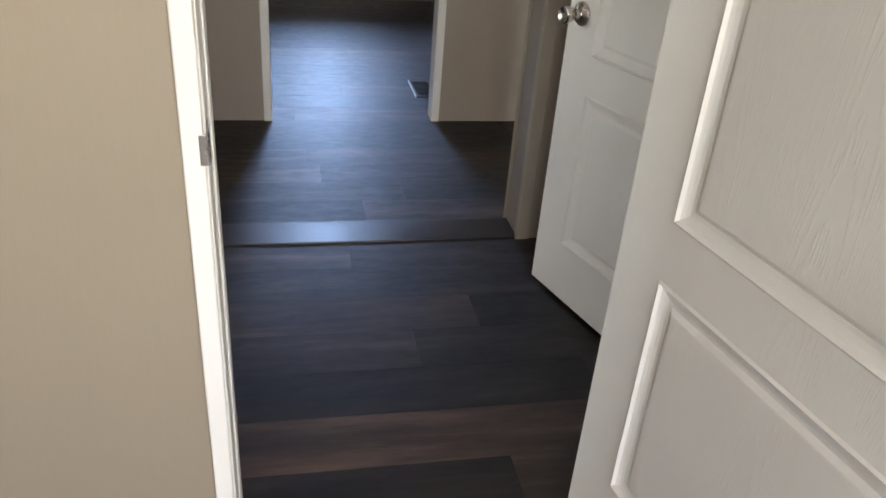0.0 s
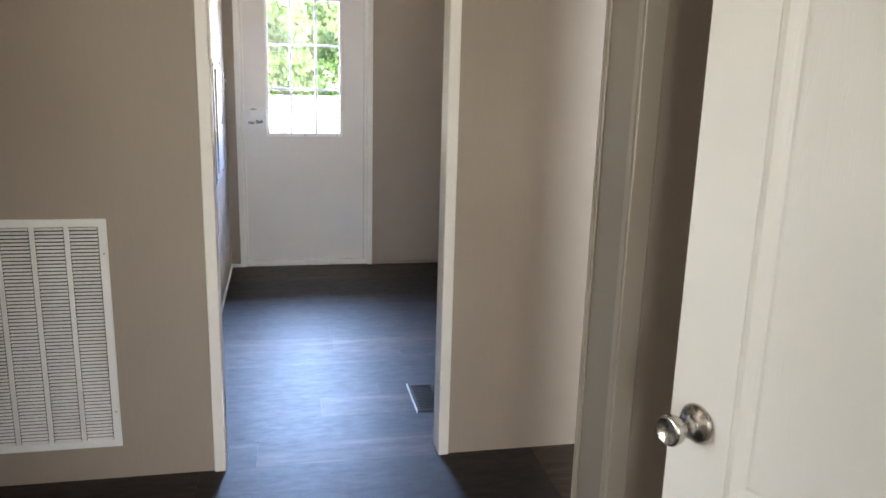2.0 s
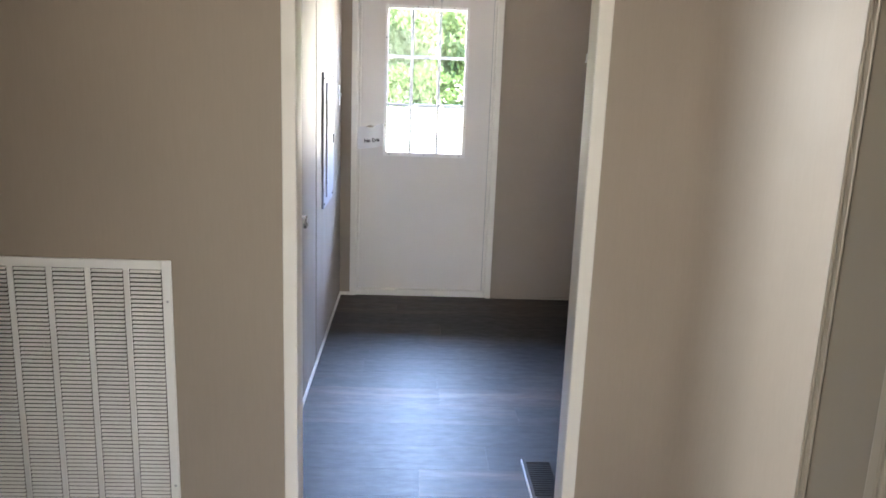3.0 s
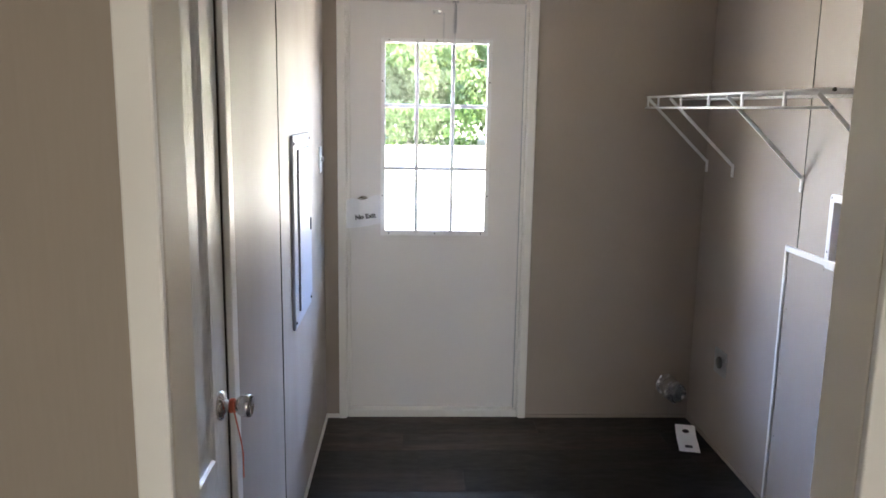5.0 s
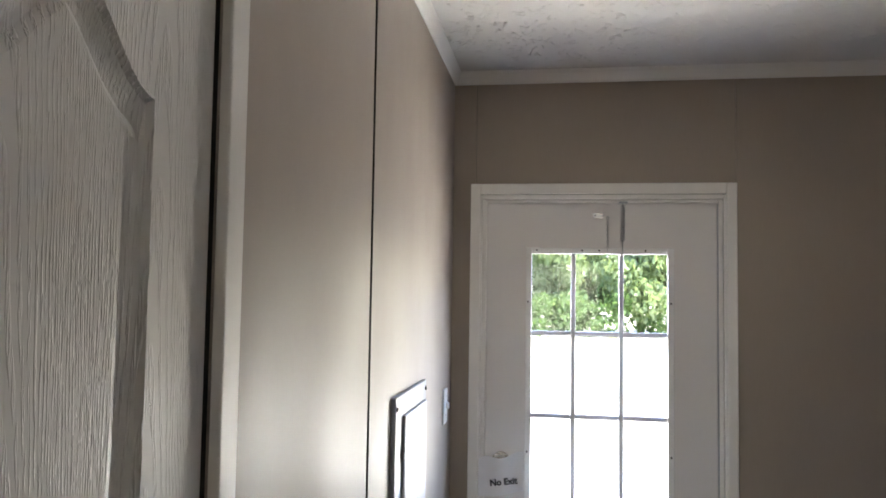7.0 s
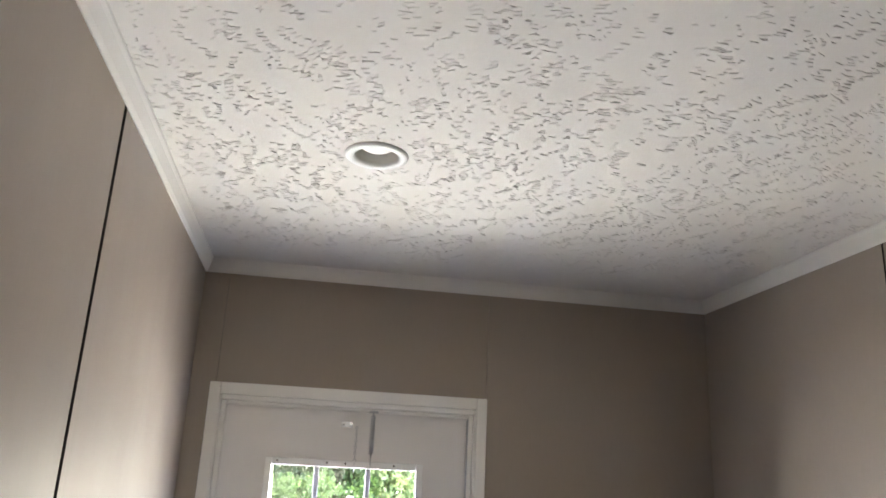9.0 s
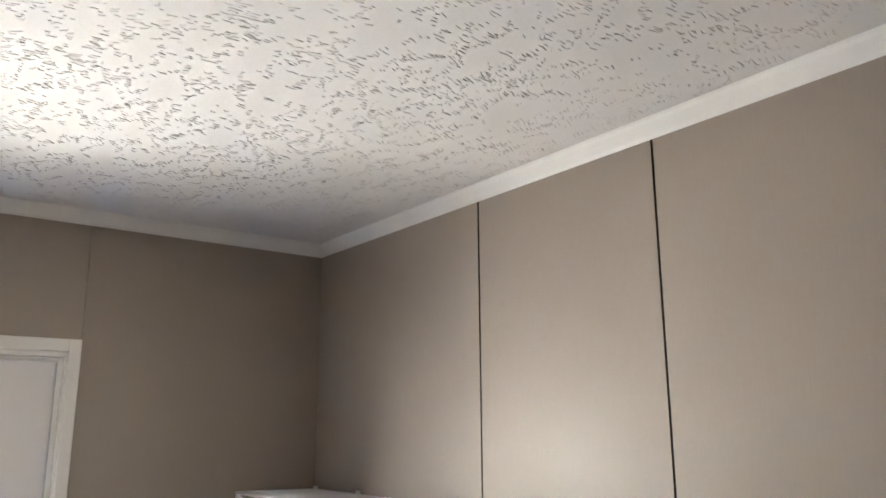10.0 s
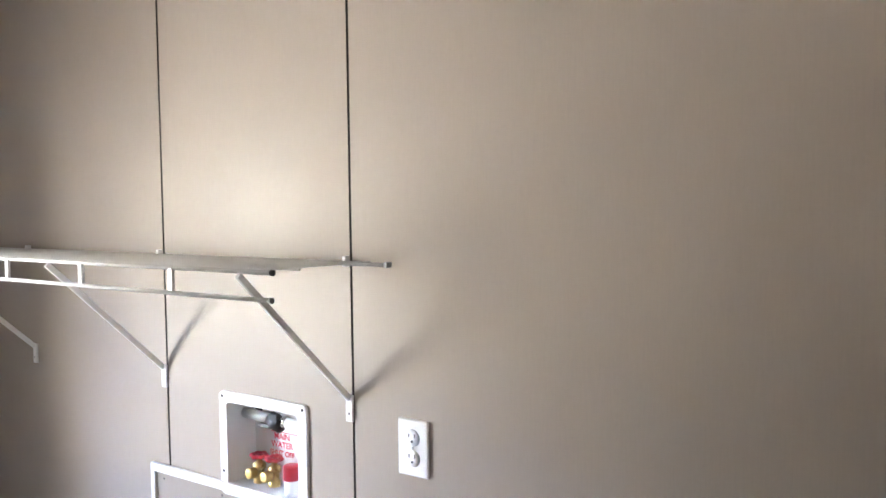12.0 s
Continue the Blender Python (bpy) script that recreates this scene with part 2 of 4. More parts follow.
def part(name, bm, mat, parent=None, label="", local=False, smooth=False):
    """Links a bmesh as one mesh object, under a thing or a part. Coordinates are the world's unless local."""
    at = WORLD_AT.get(parent.name, Vector()) if parent else Vector()
    if parent and not local:
        bmesh.ops.translate(bm, verts=bm.verts, vec=-at)
    bmesh.ops.recalc_face_normals(bm, faces=bm.faces)
    me = bpy.data.meshes.new(name)
    bm.to_mesh(me)
    bm.free()
    for m in mat if isinstance(mat, (list, tuple)) else [mat]:
        me.materials.append(m)
    if smooth:
        for p in me.polygons:
            p.use_smooth = True
    ob = new(name, me)
    if parent:
        ob.parent = parent
        WORLD_AT[ob.name] = at
    if label:
        ob["label"] = label
    return ob


def box(x0, y0, z0, x1, y1, z1, bevel=0.0, bm=None):
    out = bm or bmesh.new()
    xs, ys, zs = sorted((x0, x1)), sorted((y0, y1)), sorted((z0, z1))
    tmp = bmesh.new() if bevel else out
    v = [tmp.verts.new((xs[i], ys[j], zs[k])) for i in (0, 1) for j in (0, 1) for k in (0, 1)]
    for f in ((0, 1, 3, 2), (4, 6, 7, 5), (0, 4, 5, 1), (2, 3, 7, 6), (0, 2, 6, 4), (1, 5, 7, 3)):
        tmp.faces.new([v[i] for i in f])
    if bevel:
        bmesh.ops.bevel(tmp, geom=tmp.edges[:], offset=bevel, segments=2, affect="EDGES", profile=0.5)
        merge(out, tmp)
    return out


def merge(out, tmp):
    idx = {v: out.verts.new(v.co) for v in tmp.verts}
    for f in tmp.faces:
        g = out.faces.new([idx[v] for v in f.verts])
        g.smooth = f.smooth
        g.material_index = f.material_index
    tmp.free()


def rod(a, b, r, bm=None, seg=8, r2=None):
    """A round bar from a to b."""
    out = bm or bmesh.new()
    a, b = Vector(a), Vector(b)
    q = (b - a).to_track_quat("Z", "Y").to_matrix()
    rings = []
    for p, rr in ((a, r), (b, r2 if r2 is not None else r)):
        rings.append([out.verts.new(p + q @ Vector((rr * math.cos(2 * math.pi * i / seg), rr * math.sin(2 * math.pi * i / seg), 0))) for i in range(seg)])
    for i in range(seg):
        f = out.faces.new((rings[0][i], rings[0][(i + 1) % seg], rings[1][(i + 1) % seg], rings[1][i]))
        f.smooth = True
    out.faces.new(rings[0][::-1])
    out.faces.new(rings[1])
    return out


def lathe(profile, at, axis, bm=None, seg=24, closed=False):
    """A turned shape: profile of (radius, distance along axis)."""
    out = bm or bmesh.new()
    q = Vector(axis).to_track_quat("Z", "Y").to_matrix()
    rings = []
    for r, d in profile:
        rings.append([out.verts.new(Vector(at) + q @ Vector((max(r, 1e-4) * math.cos(2 * math.pi * i / seg), max(r, 1e-4) * math.sin(2 * math.pi * i / seg), d))) for i in range(seg)])
    pairs = list(zip(rings, rings[1:])) + ([(rings[-1], rings[0])] if closed else [])
    for ra, rb in pairs:
        for i in range(seg):
            f = out.faces.new((ra[i], ra[(i + 1) % seg], rb[(i + 1) % seg], rb[i]))
            f.smooth = True
    return out


def tube(points, r, bm=None, seg=6):
    out = bm or bmesh.new()
    for a, b in zip(points, points[1:]):
        rod(a, b, r, out, seg)
    return out


def setting(name, bm, mat, label, category="", kind="structure"):
    return tagged(part(name, bm, mat), label, category or name.split("_")[0], kind=kind)


def wall_boxes(pieces):
    bm = bmesh.new()
    for p in pieces:
        box(*p, bm=bm)
    return bm


# plan, in metres: far wall at y 0, utility wall with the closet at x 0
W, TOP = 1.80, 2.46
YP, YPB = -2.827, -2.735      # partition: hall face, utility face
OL, OR, OTOP = 0.148, 0.914, 2.03
YM1, YM0 = -3.90, -4.055      # marriage wall
YD1, YD0 = -5.195, -5.30      # wall with the first door
HX = -0.88                    # hall end
VX = 1.215                    # vestibule wall
D1L, D1R = 0.086, 0.853

# walls: each is a panel lining with real gaps over a dark backing


def lined_wall(name, axis, at, out, spans, z0=0.0, z1=TOP, label="", holes=()):
    """Wall along x (axis 'y' constant) or along y (axis 'x' constant), face at `at`, body towards `out`.
    spans: panel stretches; between them stays a narrow joint."""
    panels = []
    back = bmesh.new()
    for a, b in spans:
        bm = bmesh.new()
        panels.append(bm)
        cuts = [(a, b, z0, z1)]
        for ha, hb, hz0, hz1 in holes:
            nxt = []
            for ca, cb, cz0, cz1 in cuts:
                if hb <= ca or ha >= cb:
                    nxt.append((ca, cb, cz0, cz1))
                    continue
                if ha > ca:
                    nxt.append((ca, ha, cz0, cz1))
                if hb < cb:
                    nxt.append((hb, cb, cz0, cz1))
                l, r = max(ca, ha), min(cb, hb)
                if hz0 > cz0:
                    nxt.append((l, r, cz0, hz0))
                if hz1 < cz1:
                    nxt.append((l, r, hz1, cz1))
            cuts = nxt
        for ca, cb, cz0, cz1 in cuts:
            for m, d0, d1, pad in ((bm, 0.0, 0.012, 0.0), (back, 0.0125, 0.09, 0.0095)):
                lo, hi = at + out * d0, at + out * d1
                p0 = ca - pad if any(0 < ca - q[1] < 0.02 for q in spans) else ca
                p1 = cb + pad if any(0 < q[0] - cb < 0.02 for q in spans) else cb
                if axis == "x":
                    box(lo, p0, cz0, hi, p1, cz1, bm=m)
                else:
                    box(p0, lo, cz0, p1, hi, cz1, bm=m)
    w = setting(name, back, DARK, label or "beige vinyl-covered wall panels with narrow upright joints", "wall")
    for bm in panels:
        if bm.verts:
            bm.normal_update()
            for f in bm.faces:
                f.material_index = 1 if abs(f.normal.y if axis == "x" else f.normal.x) > 0.5 else 0
            part("panel", bm, [WALL_DIMMED if "bedroom" in name else WALL, DARK if "utility" in name else WALL], w)
    return w


G = 0.003
lined_wall("wall_far", "y", 0.0, 1, [(-0.1, 0.081 - 0.001), (0.081 + 0.001, 0.980 - 0.001), (0.980 + 0.001, W + 0.1)],
           holes=[(0.09, 0.955, -1, 2.02)])
lined_wall("wall_utility_west", "x", 0.0, -1, [(YPB, -1.231 - 0.009), (-1.231 + 0.009, 0)], holes=[(-2.481, -1.964, -1, 2.012)])
lined_wall("wall_utility_east", "x", W, 1, [(YPB, -1.545 - G), (-1.545 + G, -0.932 - G), (-0.932 + G, 0)],
           holes=[(-1.395, -1.152, 1.026, 1.235)])
lined_wall("wall_partition_hall", "y", YP, 0.5, [(HX, 4.0)], holes=[(OL - 0.006, OR + 0.006, -1, OTOP + 0.006)])
lined_wall("wall_partition_utility", "y", YPB, -0.5, [(0, W)], holes=[(OL - 0.006, OR + 0.006, -1, OTOP + 0.006)])
lined_wall("wall_hall_end", "x", HX, -1, [(YM1, YP)], holes=[(-3.86, -3.09, -1, 2.03)])
lined_wall("wall_marriage_east", "y", YM0, 0.8, [(1.035, 1.85)])
lined_wall("wall_marriage_east_back", "y", YM1, -0.8, [(1.035, 2.0)])
lined_wall("wall_vestibule_east", "x", VX, 1, [(YD1, YM0)], holes=[(-5.03, -4.29, -1, 2.03)])
# the opening in this wall is made for the added west lamp
lined_wall("wall_vestibule_west", "x", -2.5, -1, [(YD1, YM0)], holes=[(-4.99, -4.17, 0.74, 2.06)])
lined_wall("wall_marriage_west", "y", YM0, 0.8, [(-2.5, HX)])
lined_wall("wall_marriage_west_back", "y", YM1, -0.8, [(-2.5, HX)])
lined_wall("wall_door_hall", "y", YD1, -0.6, [(-2.5, D1L), (D1L, D1R), (D1R, VX + 0.1)], holes=[(D1L, D1R, -1, 2.03)])
lined_wall("wall_door_bedroom", "y", YD0, 0.6, [(-2.6, D1L), (D1L, D1R), (D1R, 2.6)], holes=[(D1L, D1R, -1, 2.03)])
lined_wall("wall_bedroom_west", "x", -2.6, -1, [(-9.3, YD0)])
lined_wall("wall_bedroom_east", "x", 2.6, 1, [(-9.3, YD0)])
lined_wall("wall_bedroom_back", "y", -9.3, -1, [(-2.6, 2.6)], holes=[(-0.97, 2.07, 0.84, 2.16)])
lined_wall("wall_hall_east", "x", 4.0, 1, [(-6.5, YP)])
# unseen room, added so its corner edges the light on the partition
lined_wall("wall_living_south", "y", -6.5, -1, [(2.75, 4.0)], holes=[(2.94, 3.86, 0.84, 2.06)])
setting("wall_living_west", wall_boxes([(1.945, -5.35, 0, 2.0, YM1 - 0.0735, TOP), (1.945, -5.40, 0, 2.75, -5.35, TOP), (2.695, -6.5, 0, 2.7495, -5.4005, TOP)]), WALL, "plain beige wall of the unseen added room", "wall")
lined_wall("wall_side_room", "x", 1.85, 1, [(YD0, YM0)])
setting("wall_closet", wall_boxes([(-0.75, -2.73, 0, -0.70, -1.6, TOP), (-0.7, -1.62, 0, -0.09, -1.57, TOP)]), WALL, "plain beige board wall inside the closet", "wall")

# floor slab and ceiling
setting("floor", wall_boxes([(-2.7, -9.4, -0.12, 4.1, 0.13, -0.006)]), DARK, "dark brown-grey wood-look vinyl plank floor", "floor")


def ceiling():
    rnd = random.Random(4)
    outer = [(-2.7, -9.4), (4.1, -9.4), (4.1, 0.13), (-2.7, 0.13)]
    hole = [(0.483 + 0.050 * math.cos(i * math.pi / 20), -1.030 - 0.050 * math.sin(i * math.pi / 20)) for i in range(40)]
    loops = [[Vector((x, y, 0)) for x, y in q] for q in (outer, hole)]
    verts = [(p.x, p.y, TOP) for q in loops for p in q]
    faces = [list(t) for t in tessellate_polygon(loops)]
    k = len(verts)
    verts += [(x, y, TOP + 0.1) for x, y in outer]
    faces += [[k, k + 1, k + 2, k + 3]] + [[i, (i + 1) % 4, k + (i + 1) % 4, k + i] for i in range(4)]

    def stroke(x, y, ang, ln, wd, h):
        c, s = math.cos(ang), math.sin(ang)
        n = len(verts)
        bend = rnd.uniform(-0.12, 0.12) * ln
        for u, v, w in ((-ln, 0, 0), (-ln * 0.3, wd, 0), (ln * 0.5, wd + bend, 0), (ln, bend, 0), (ln * 0.5, -wd + bend, 0), (-ln * 0.3, -wd, 0), (-ln * 0.3, 0, 1), (ln * 0.5, bend, 1)):
            verts.append((x + u * c - v * s, y + u * s + v * c, TOP - h * w + (0 if w else 0.0005)))
        faces.extend([[n + a for a in f] for f in ((0, 1, 6), (1, 2, 7, 6), (2, 3, 7), (3, 4, 7), (4, 5, 6, 7), (5, 0, 6))])
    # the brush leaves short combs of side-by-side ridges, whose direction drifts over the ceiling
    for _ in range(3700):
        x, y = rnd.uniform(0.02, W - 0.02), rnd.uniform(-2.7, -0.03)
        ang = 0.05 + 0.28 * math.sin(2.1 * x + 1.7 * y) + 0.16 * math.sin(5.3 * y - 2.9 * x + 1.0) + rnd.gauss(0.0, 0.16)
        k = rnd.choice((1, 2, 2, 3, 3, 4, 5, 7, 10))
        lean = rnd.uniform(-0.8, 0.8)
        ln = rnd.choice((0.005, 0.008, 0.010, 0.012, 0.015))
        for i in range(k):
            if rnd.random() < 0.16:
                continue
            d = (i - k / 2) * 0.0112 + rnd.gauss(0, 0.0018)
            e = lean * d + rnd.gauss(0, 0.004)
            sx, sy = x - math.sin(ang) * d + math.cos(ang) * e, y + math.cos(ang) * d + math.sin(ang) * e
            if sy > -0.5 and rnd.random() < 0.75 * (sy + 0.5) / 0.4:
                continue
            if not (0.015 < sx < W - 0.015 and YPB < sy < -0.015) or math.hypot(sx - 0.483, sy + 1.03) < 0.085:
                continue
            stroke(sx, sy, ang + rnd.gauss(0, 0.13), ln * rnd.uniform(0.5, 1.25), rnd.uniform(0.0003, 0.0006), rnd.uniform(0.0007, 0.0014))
    me = bpy.data.meshes.new("ceiling")
    me.from_pydata(verts, [], faces)
    me.materials.append(CEIL)
    return tagged(new("ceiling", me), "off-white ceiling with brushed stucco texture strokes", "ceiling", kind="structure")


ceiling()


def cove(name, a, b, inward, mat=TRIM):
    """A slanted ceiling moulding from a to b; inward: unit vector into the room."""
    bm = bmesh.new()
    prof = [(0.0, -0.046), (0.004, -0.048), (0.010, -0.040), (0.018, -0.014), (0.022, -0.006), (0.023, 0.0), (0.0, 0.0)]
    n = Vector((*inward, 0))
    rings = [[bm.verts.new(Vector((*p, TOP + h)) + n * d) for d, h in prof] for p in (a, b)]
    for i in range(len(prof)):
        bm.faces.new((rings[0][i], rings[0][(i + 1) % len(prof)], rings[1][(i + 1) % len(prof)], rings[1][i]))
    return setting(name, bm, mat, "white ceiling cove moulding", "trim")


cove("trim_ceiling_far", (0.0, 0), (W, 0), (0, -1))
cove("trim_ceiling_west", (0, YPB), (0, 0), (1, 0))
cove("trim_ceiling_east", (W, YPB), (W, 0), (-1, 0))
cove("trim_ceiling_partition", (0, YPB), (W, YPB), (0, 1))


def base_strip(name, x0, y0, x1, y1, h=0.022, mat=TRIM, label="thin white base strip along the floor"):
    return setting(name, box(x0, y0, 0, x1, y1, h, 0.003), mat, label, "baseboard")


base_strip("baseboard_west", 0, -1.91, 0.009, -0.009)
base_strip("baseboard_far_a", 0, -0.009, 0.064, 0)
base_strip("baseboard_far_b", 0.982, -0.009, W, 0, 0.018, WALL, "thin beige base strip along the floor")
base_strip("baseboard_east", W - 0.009, -0.872 + 0.02, W, -0.009, 0.018, WALL, "thin beige base strip along the floor")

# casings round the openings
def casing(name, boxes_, mat=TRIM, label="painted white door casing"):
    bm = bmesh.new()
    for b_ in boxes_:
        box(*b_, bevel=0.003, bm=bm)
    return setting(name, bm, mat, label, "trim")


# opening to the utility room: flat casing and a lining
casing("trim_opening_utility", [
    (OL - 0.038, YP - 0.012, 0, OL, YP, OTOP + 0.04), (OR, YP - 0.012, 0, OR + 0.038, YP, OTOP + 0.04), (OL, YP - 0.012, OTOP, OR, YP, OTOP + 0.04)],
    label="narrow white casing round the utility room opening")
casing("trim_opening_lining", [
    (OL - 0.006, YP + 0.0005, 0, OL, YPB, OTOP), (OR, YP + 0.0005, 0, OR + 0.006, YPB, OTOP), (OL - 0.006, YP + 0.0005, OTOP, OR + 0.006, YPB, OTOP + 0.006)],
    CREAM, "cream jamb lining of the utility room opening")
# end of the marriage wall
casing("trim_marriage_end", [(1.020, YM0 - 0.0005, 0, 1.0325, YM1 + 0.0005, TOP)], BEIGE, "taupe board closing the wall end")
for name_, y0_, y1_, out_ in (("trim_marriage_bead_south", YM0 - 0.010, YM0 - 0.001, 0.022), ("trim_marriage_bead_north", YM1 + 0.001, YM1 + 0.012, -0.016)):
    casing(name_, [(1.014, y0_, 0, 1.060, y1_, TOP), (1.014, min(y0_, y1_ + out_) if out_ < 0 else y1_ + 0.0003, 0, 1.0195, max(y1_, y1_ + out_) if out_ > 0 else y0_ - 0.0003, TOP),
                   (1.010, y0_ + 0.002, 0, 1.0137, y1_ - 0.002, TOP)], BEAD_LIT, "corner bead along the wall end, coloured paler for the light it catches")
# first doorway
casing("trim_first_doorway", [(D1L - 0.030, YD0 - 0.014, 0, D1L + 0.003, YD0 - 0.0025, 2.08), (D1R + 0.004, YD0 - 0.014, 0, D1R + 0.05, YD0, 2.08),
                              (D1L + 0.002, YD0 - 0.014, 2.034, D1R + 0.004, YD0, 2.08),
                              (D1L - 0.05, YD1, 0, D1L - 0.004, YD1 + 0.014, 2.08), (D1R + 0.004, YD1, 0, D1R + 0.05, YD1 + 0.014, 2.08)],
       label="white casing round the bedroom doorway")
casing("trim_first_jamb", [(D1L, YD0 - 0.002, 0, D1L + 0.006, YD1 + 0.002, 2.03), (D1R - 0.006, YD0 - 0.002, 0, D1R, YD1 + 0.002, 2.03), (D1L + 0.0062, -5.252, 0, D1L + 0.0105, -5.215, 2.03)], label="white jamb of the bedroom doorway")
casing("trim_hall_end_door", [(HX, -3.09, 0, HX + 0.012, -3.045, 2.08), (HX, -3.91, 0, HX + 0.012, -3.865, 2.08), (HX, -3.865, 2.035, HX + 0.012, -3.09, 2.08)],
       label="white casing of the closed hall door")
casing("trim_side_door", [(VX - 0.012, -4.285, 0, VX, -4.24, 2.08), (VX - 0.012, -4.285, 2.035, VX, -5.04, 2.08)], label="white casing of the side room door")
casing("trim_closet_door", [(0, -1.960, 0, 0.014, -1.912, 2.08), (0, -2.535, 0, 0.014, -2.485, 2.08), (0, -2.485, 2.016, 0.014, -1.960, 2.08)],
       label="white casing of the utility closet door")
casing("trim_exterior_door", [(0.064, -0.014, 0, 0.100, 0, 2.05), (0.945, -0.014, 0, 0.981, 0, 2.05), (0.100, -0.014, 2.012, 0.945, 0, 2.05)],
       label="white casing round the exterior door")
casing("trim_exterior_jamb", [(0.088, 0.0005, 0.0, 0.104, 0.09, 2.012), (0.941, 0.0005, 0.0, 0.957, 0.09, 2.012), (0.104, 0.0005, 1.996, 0.941, 0.09, 2.012),
                              (0.104, 0.020, 0, 0.120, 0.039, 1.996), (0.925, 0.020, 0, 0.941, 0.039, 1.996), (0.120, 0.020, 1.984, 0.925, 0.039, 1.996)],
       label="white jamb and stops of the exterior door")
setting("door_sill", box(0.104, 0.0, 0.0, 0.941, 0.09, 0.040, 0.006), TRIM, "white threshold under the exterior door", "sill")

# doors


def panel_outline(u0, u1, v0, v1, arch):
    pts = [(u0, v0), (u1, v0)]
    if arch:
        n = 18
        for i in range(n + 1):
            s = i / n
            x = u1 + (u0 - u1) * s
            k = (1 - math.cos(2 * math.pi * s)) / 2
            pts.append((x, v1 + arch * k ** 1.1))
    else:
        pts += [(u1, v1), (u0, v1)]
    return pts


def inset(pts, d):
    out = []
    n = len(pts)
    for i in range(n):
        p0, p1, p2 = Vector(pts[i - 1]), Vector(pts[i]), Vector(pts[(i + 1) % n])
        a, b = (p1 - p0).normalized(), (p2 - p1).normalized()
        na, nb = Vector((-a.y, a.x)), Vector((-b.y, b.x))
        m = (na + nb)
        m = m / max(m.length_squared, 0.3) * 2 if m.length else na
        out.append((p1.x + m.x * d, p1.y + m.y * d))
    return out


def panel_door(name, at, turn, width, height, label, knob_u=None, knob_sides=(1, -1), thick=0.035, z0=0.012, two=True, category="door", skin=SKIN):
    """A moulded two-panel door, hinged or lying at local u 0..width, face at local y 0 (front towards -y)."""
    root = thing(name, at, label, category, kind="structure", turn=turn)
    st = 0.122
    panels = [(st, width - st, 0.18, 0.655, 0.0), (st, width - st, 0.76, height - 0.17, 0.082)]
    holes = [panel_outline(*p) for p in panels]
    leaf = bmesh.new()
    outer = [(0, 0), (width, 0), (width, height), (0, height)]
    for y in (0.0, thick):
        loops = [[Vector((a, b, 0)) for a, b in q] for q in [outer] + holes]
        flat = [p for l in loops for p in l]
        vs = [leaf.verts.new((p.x, y, p.y + z0)) for p in flat]
        for t in tessellate_polygon(loops):
            leaf.faces.new([vs[i] for i in t])
    bmesh.ops.remove_doubles(leaf, verts=leaf.verts, dist=1e-5)
    for (a, b), (c, d) in zip(outer, outer[1:] + outer[:1]):
        leaf.faces.new([leaf.verts.new(q) for q in ((a, 0, b + z0), (c, 0, d + z0), (c, thick, d + z0), (a, thick, b + z0))])
    bmesh.ops.remove_doubles(leaf, verts=leaf.verts, dist=1e-5)
    lf = part("leaf", leaf, skin, root, local=True)
    prof = [(0.0, 0.0), (0.005, -0.0035), (0.010, 0.003), (0.017, 0.006), (0.026, 0.0085), (0.034, 0.009), (0.044, 0.0035), (0.048, 0.003)]
    for h in holes:
        bm = bmesh.new()
        for side, y in ((1, 0.0), (-1, thick)):
            rings = []
            for d, dep in prof:
                rings.append([bm.verts.new((a, y + side * dep, b + z0)) for a, b in (inset(h, d) if d else h)])
            n = len(h)
            for ra, rb in zip(rings, rings[1:]):
                for i in range(n):
                    bm.faces.new((ra[i], ra[(i + 1) % n], rb[(i + 1) % n], rb[i]))
            last = [Vector((v.co.x, v.co.z, 0)) for v in rings[-1]]
            for t in tessellate_polygon([last]):
                bm.faces.new([rings[-1][i] for i in t])
        part("panel", bm, skin, lf, local=True)
    if knob_u is not None:
        for side in knob_sides:
            y = 0.0 if side > 0 else thick
            k = lathe([(0.0, 0.0), (0.032, 0.0), (0.033, 0.004), (0.029, 0.009), (0.016, 0.012), (0.0115, 0.018), (0.0115, 0.034), (0.019, 0.040), (0.0245, 0.052), (0.0255, 0.062), (0.022, 0.068), (0.020, 0.066), (0.0, 0.064)],
                      (knob_u, y, 0.862 + z0), (0, -side, 0))
            part("door_knob", k, NICKEL, lf, "round brushed nickel knob", local=True)
        part("latch_plate", box(-0.0015 if knob_u < width / 2 else width - 0.001, 0.006, 0.835 + z0, 0.0 if knob_u < width / 2 else width + 0.0015, thick - 0.006, 0.885 + z0), NICKEL, lf, local=True)
    return root


# bedroom door: hinged at the far jamb, swung into the bedroom
panel_door("door_1", (0.790, -5.296, 0), -80, 0.755, 2.0, "white moulded two-panel bedroom door standing open", knob_u=0.70)
# side room door, ajar: local u 0 is the latch edge
panel_door("door_2", (0.995, -4.325, 0), -73, 0.735, 2.0, "white moulded two-panel side room door standing ajar", knob_u=0.058)
# utility closet door, closed
closet = panel_door("door_3", (-0.002, -2.477, 0), 90, 0.505, 1.99, "white moulded two-panel closet door closed with a red cord on its knob", knob_u=0.441, knob_sides=(1,), skin=SKIN_DEEP)
panel_door("door_4", (HX - 0.002, -3.858, 0), 90, 0.762, 2.01, "white moulded two-panel hall door closed")

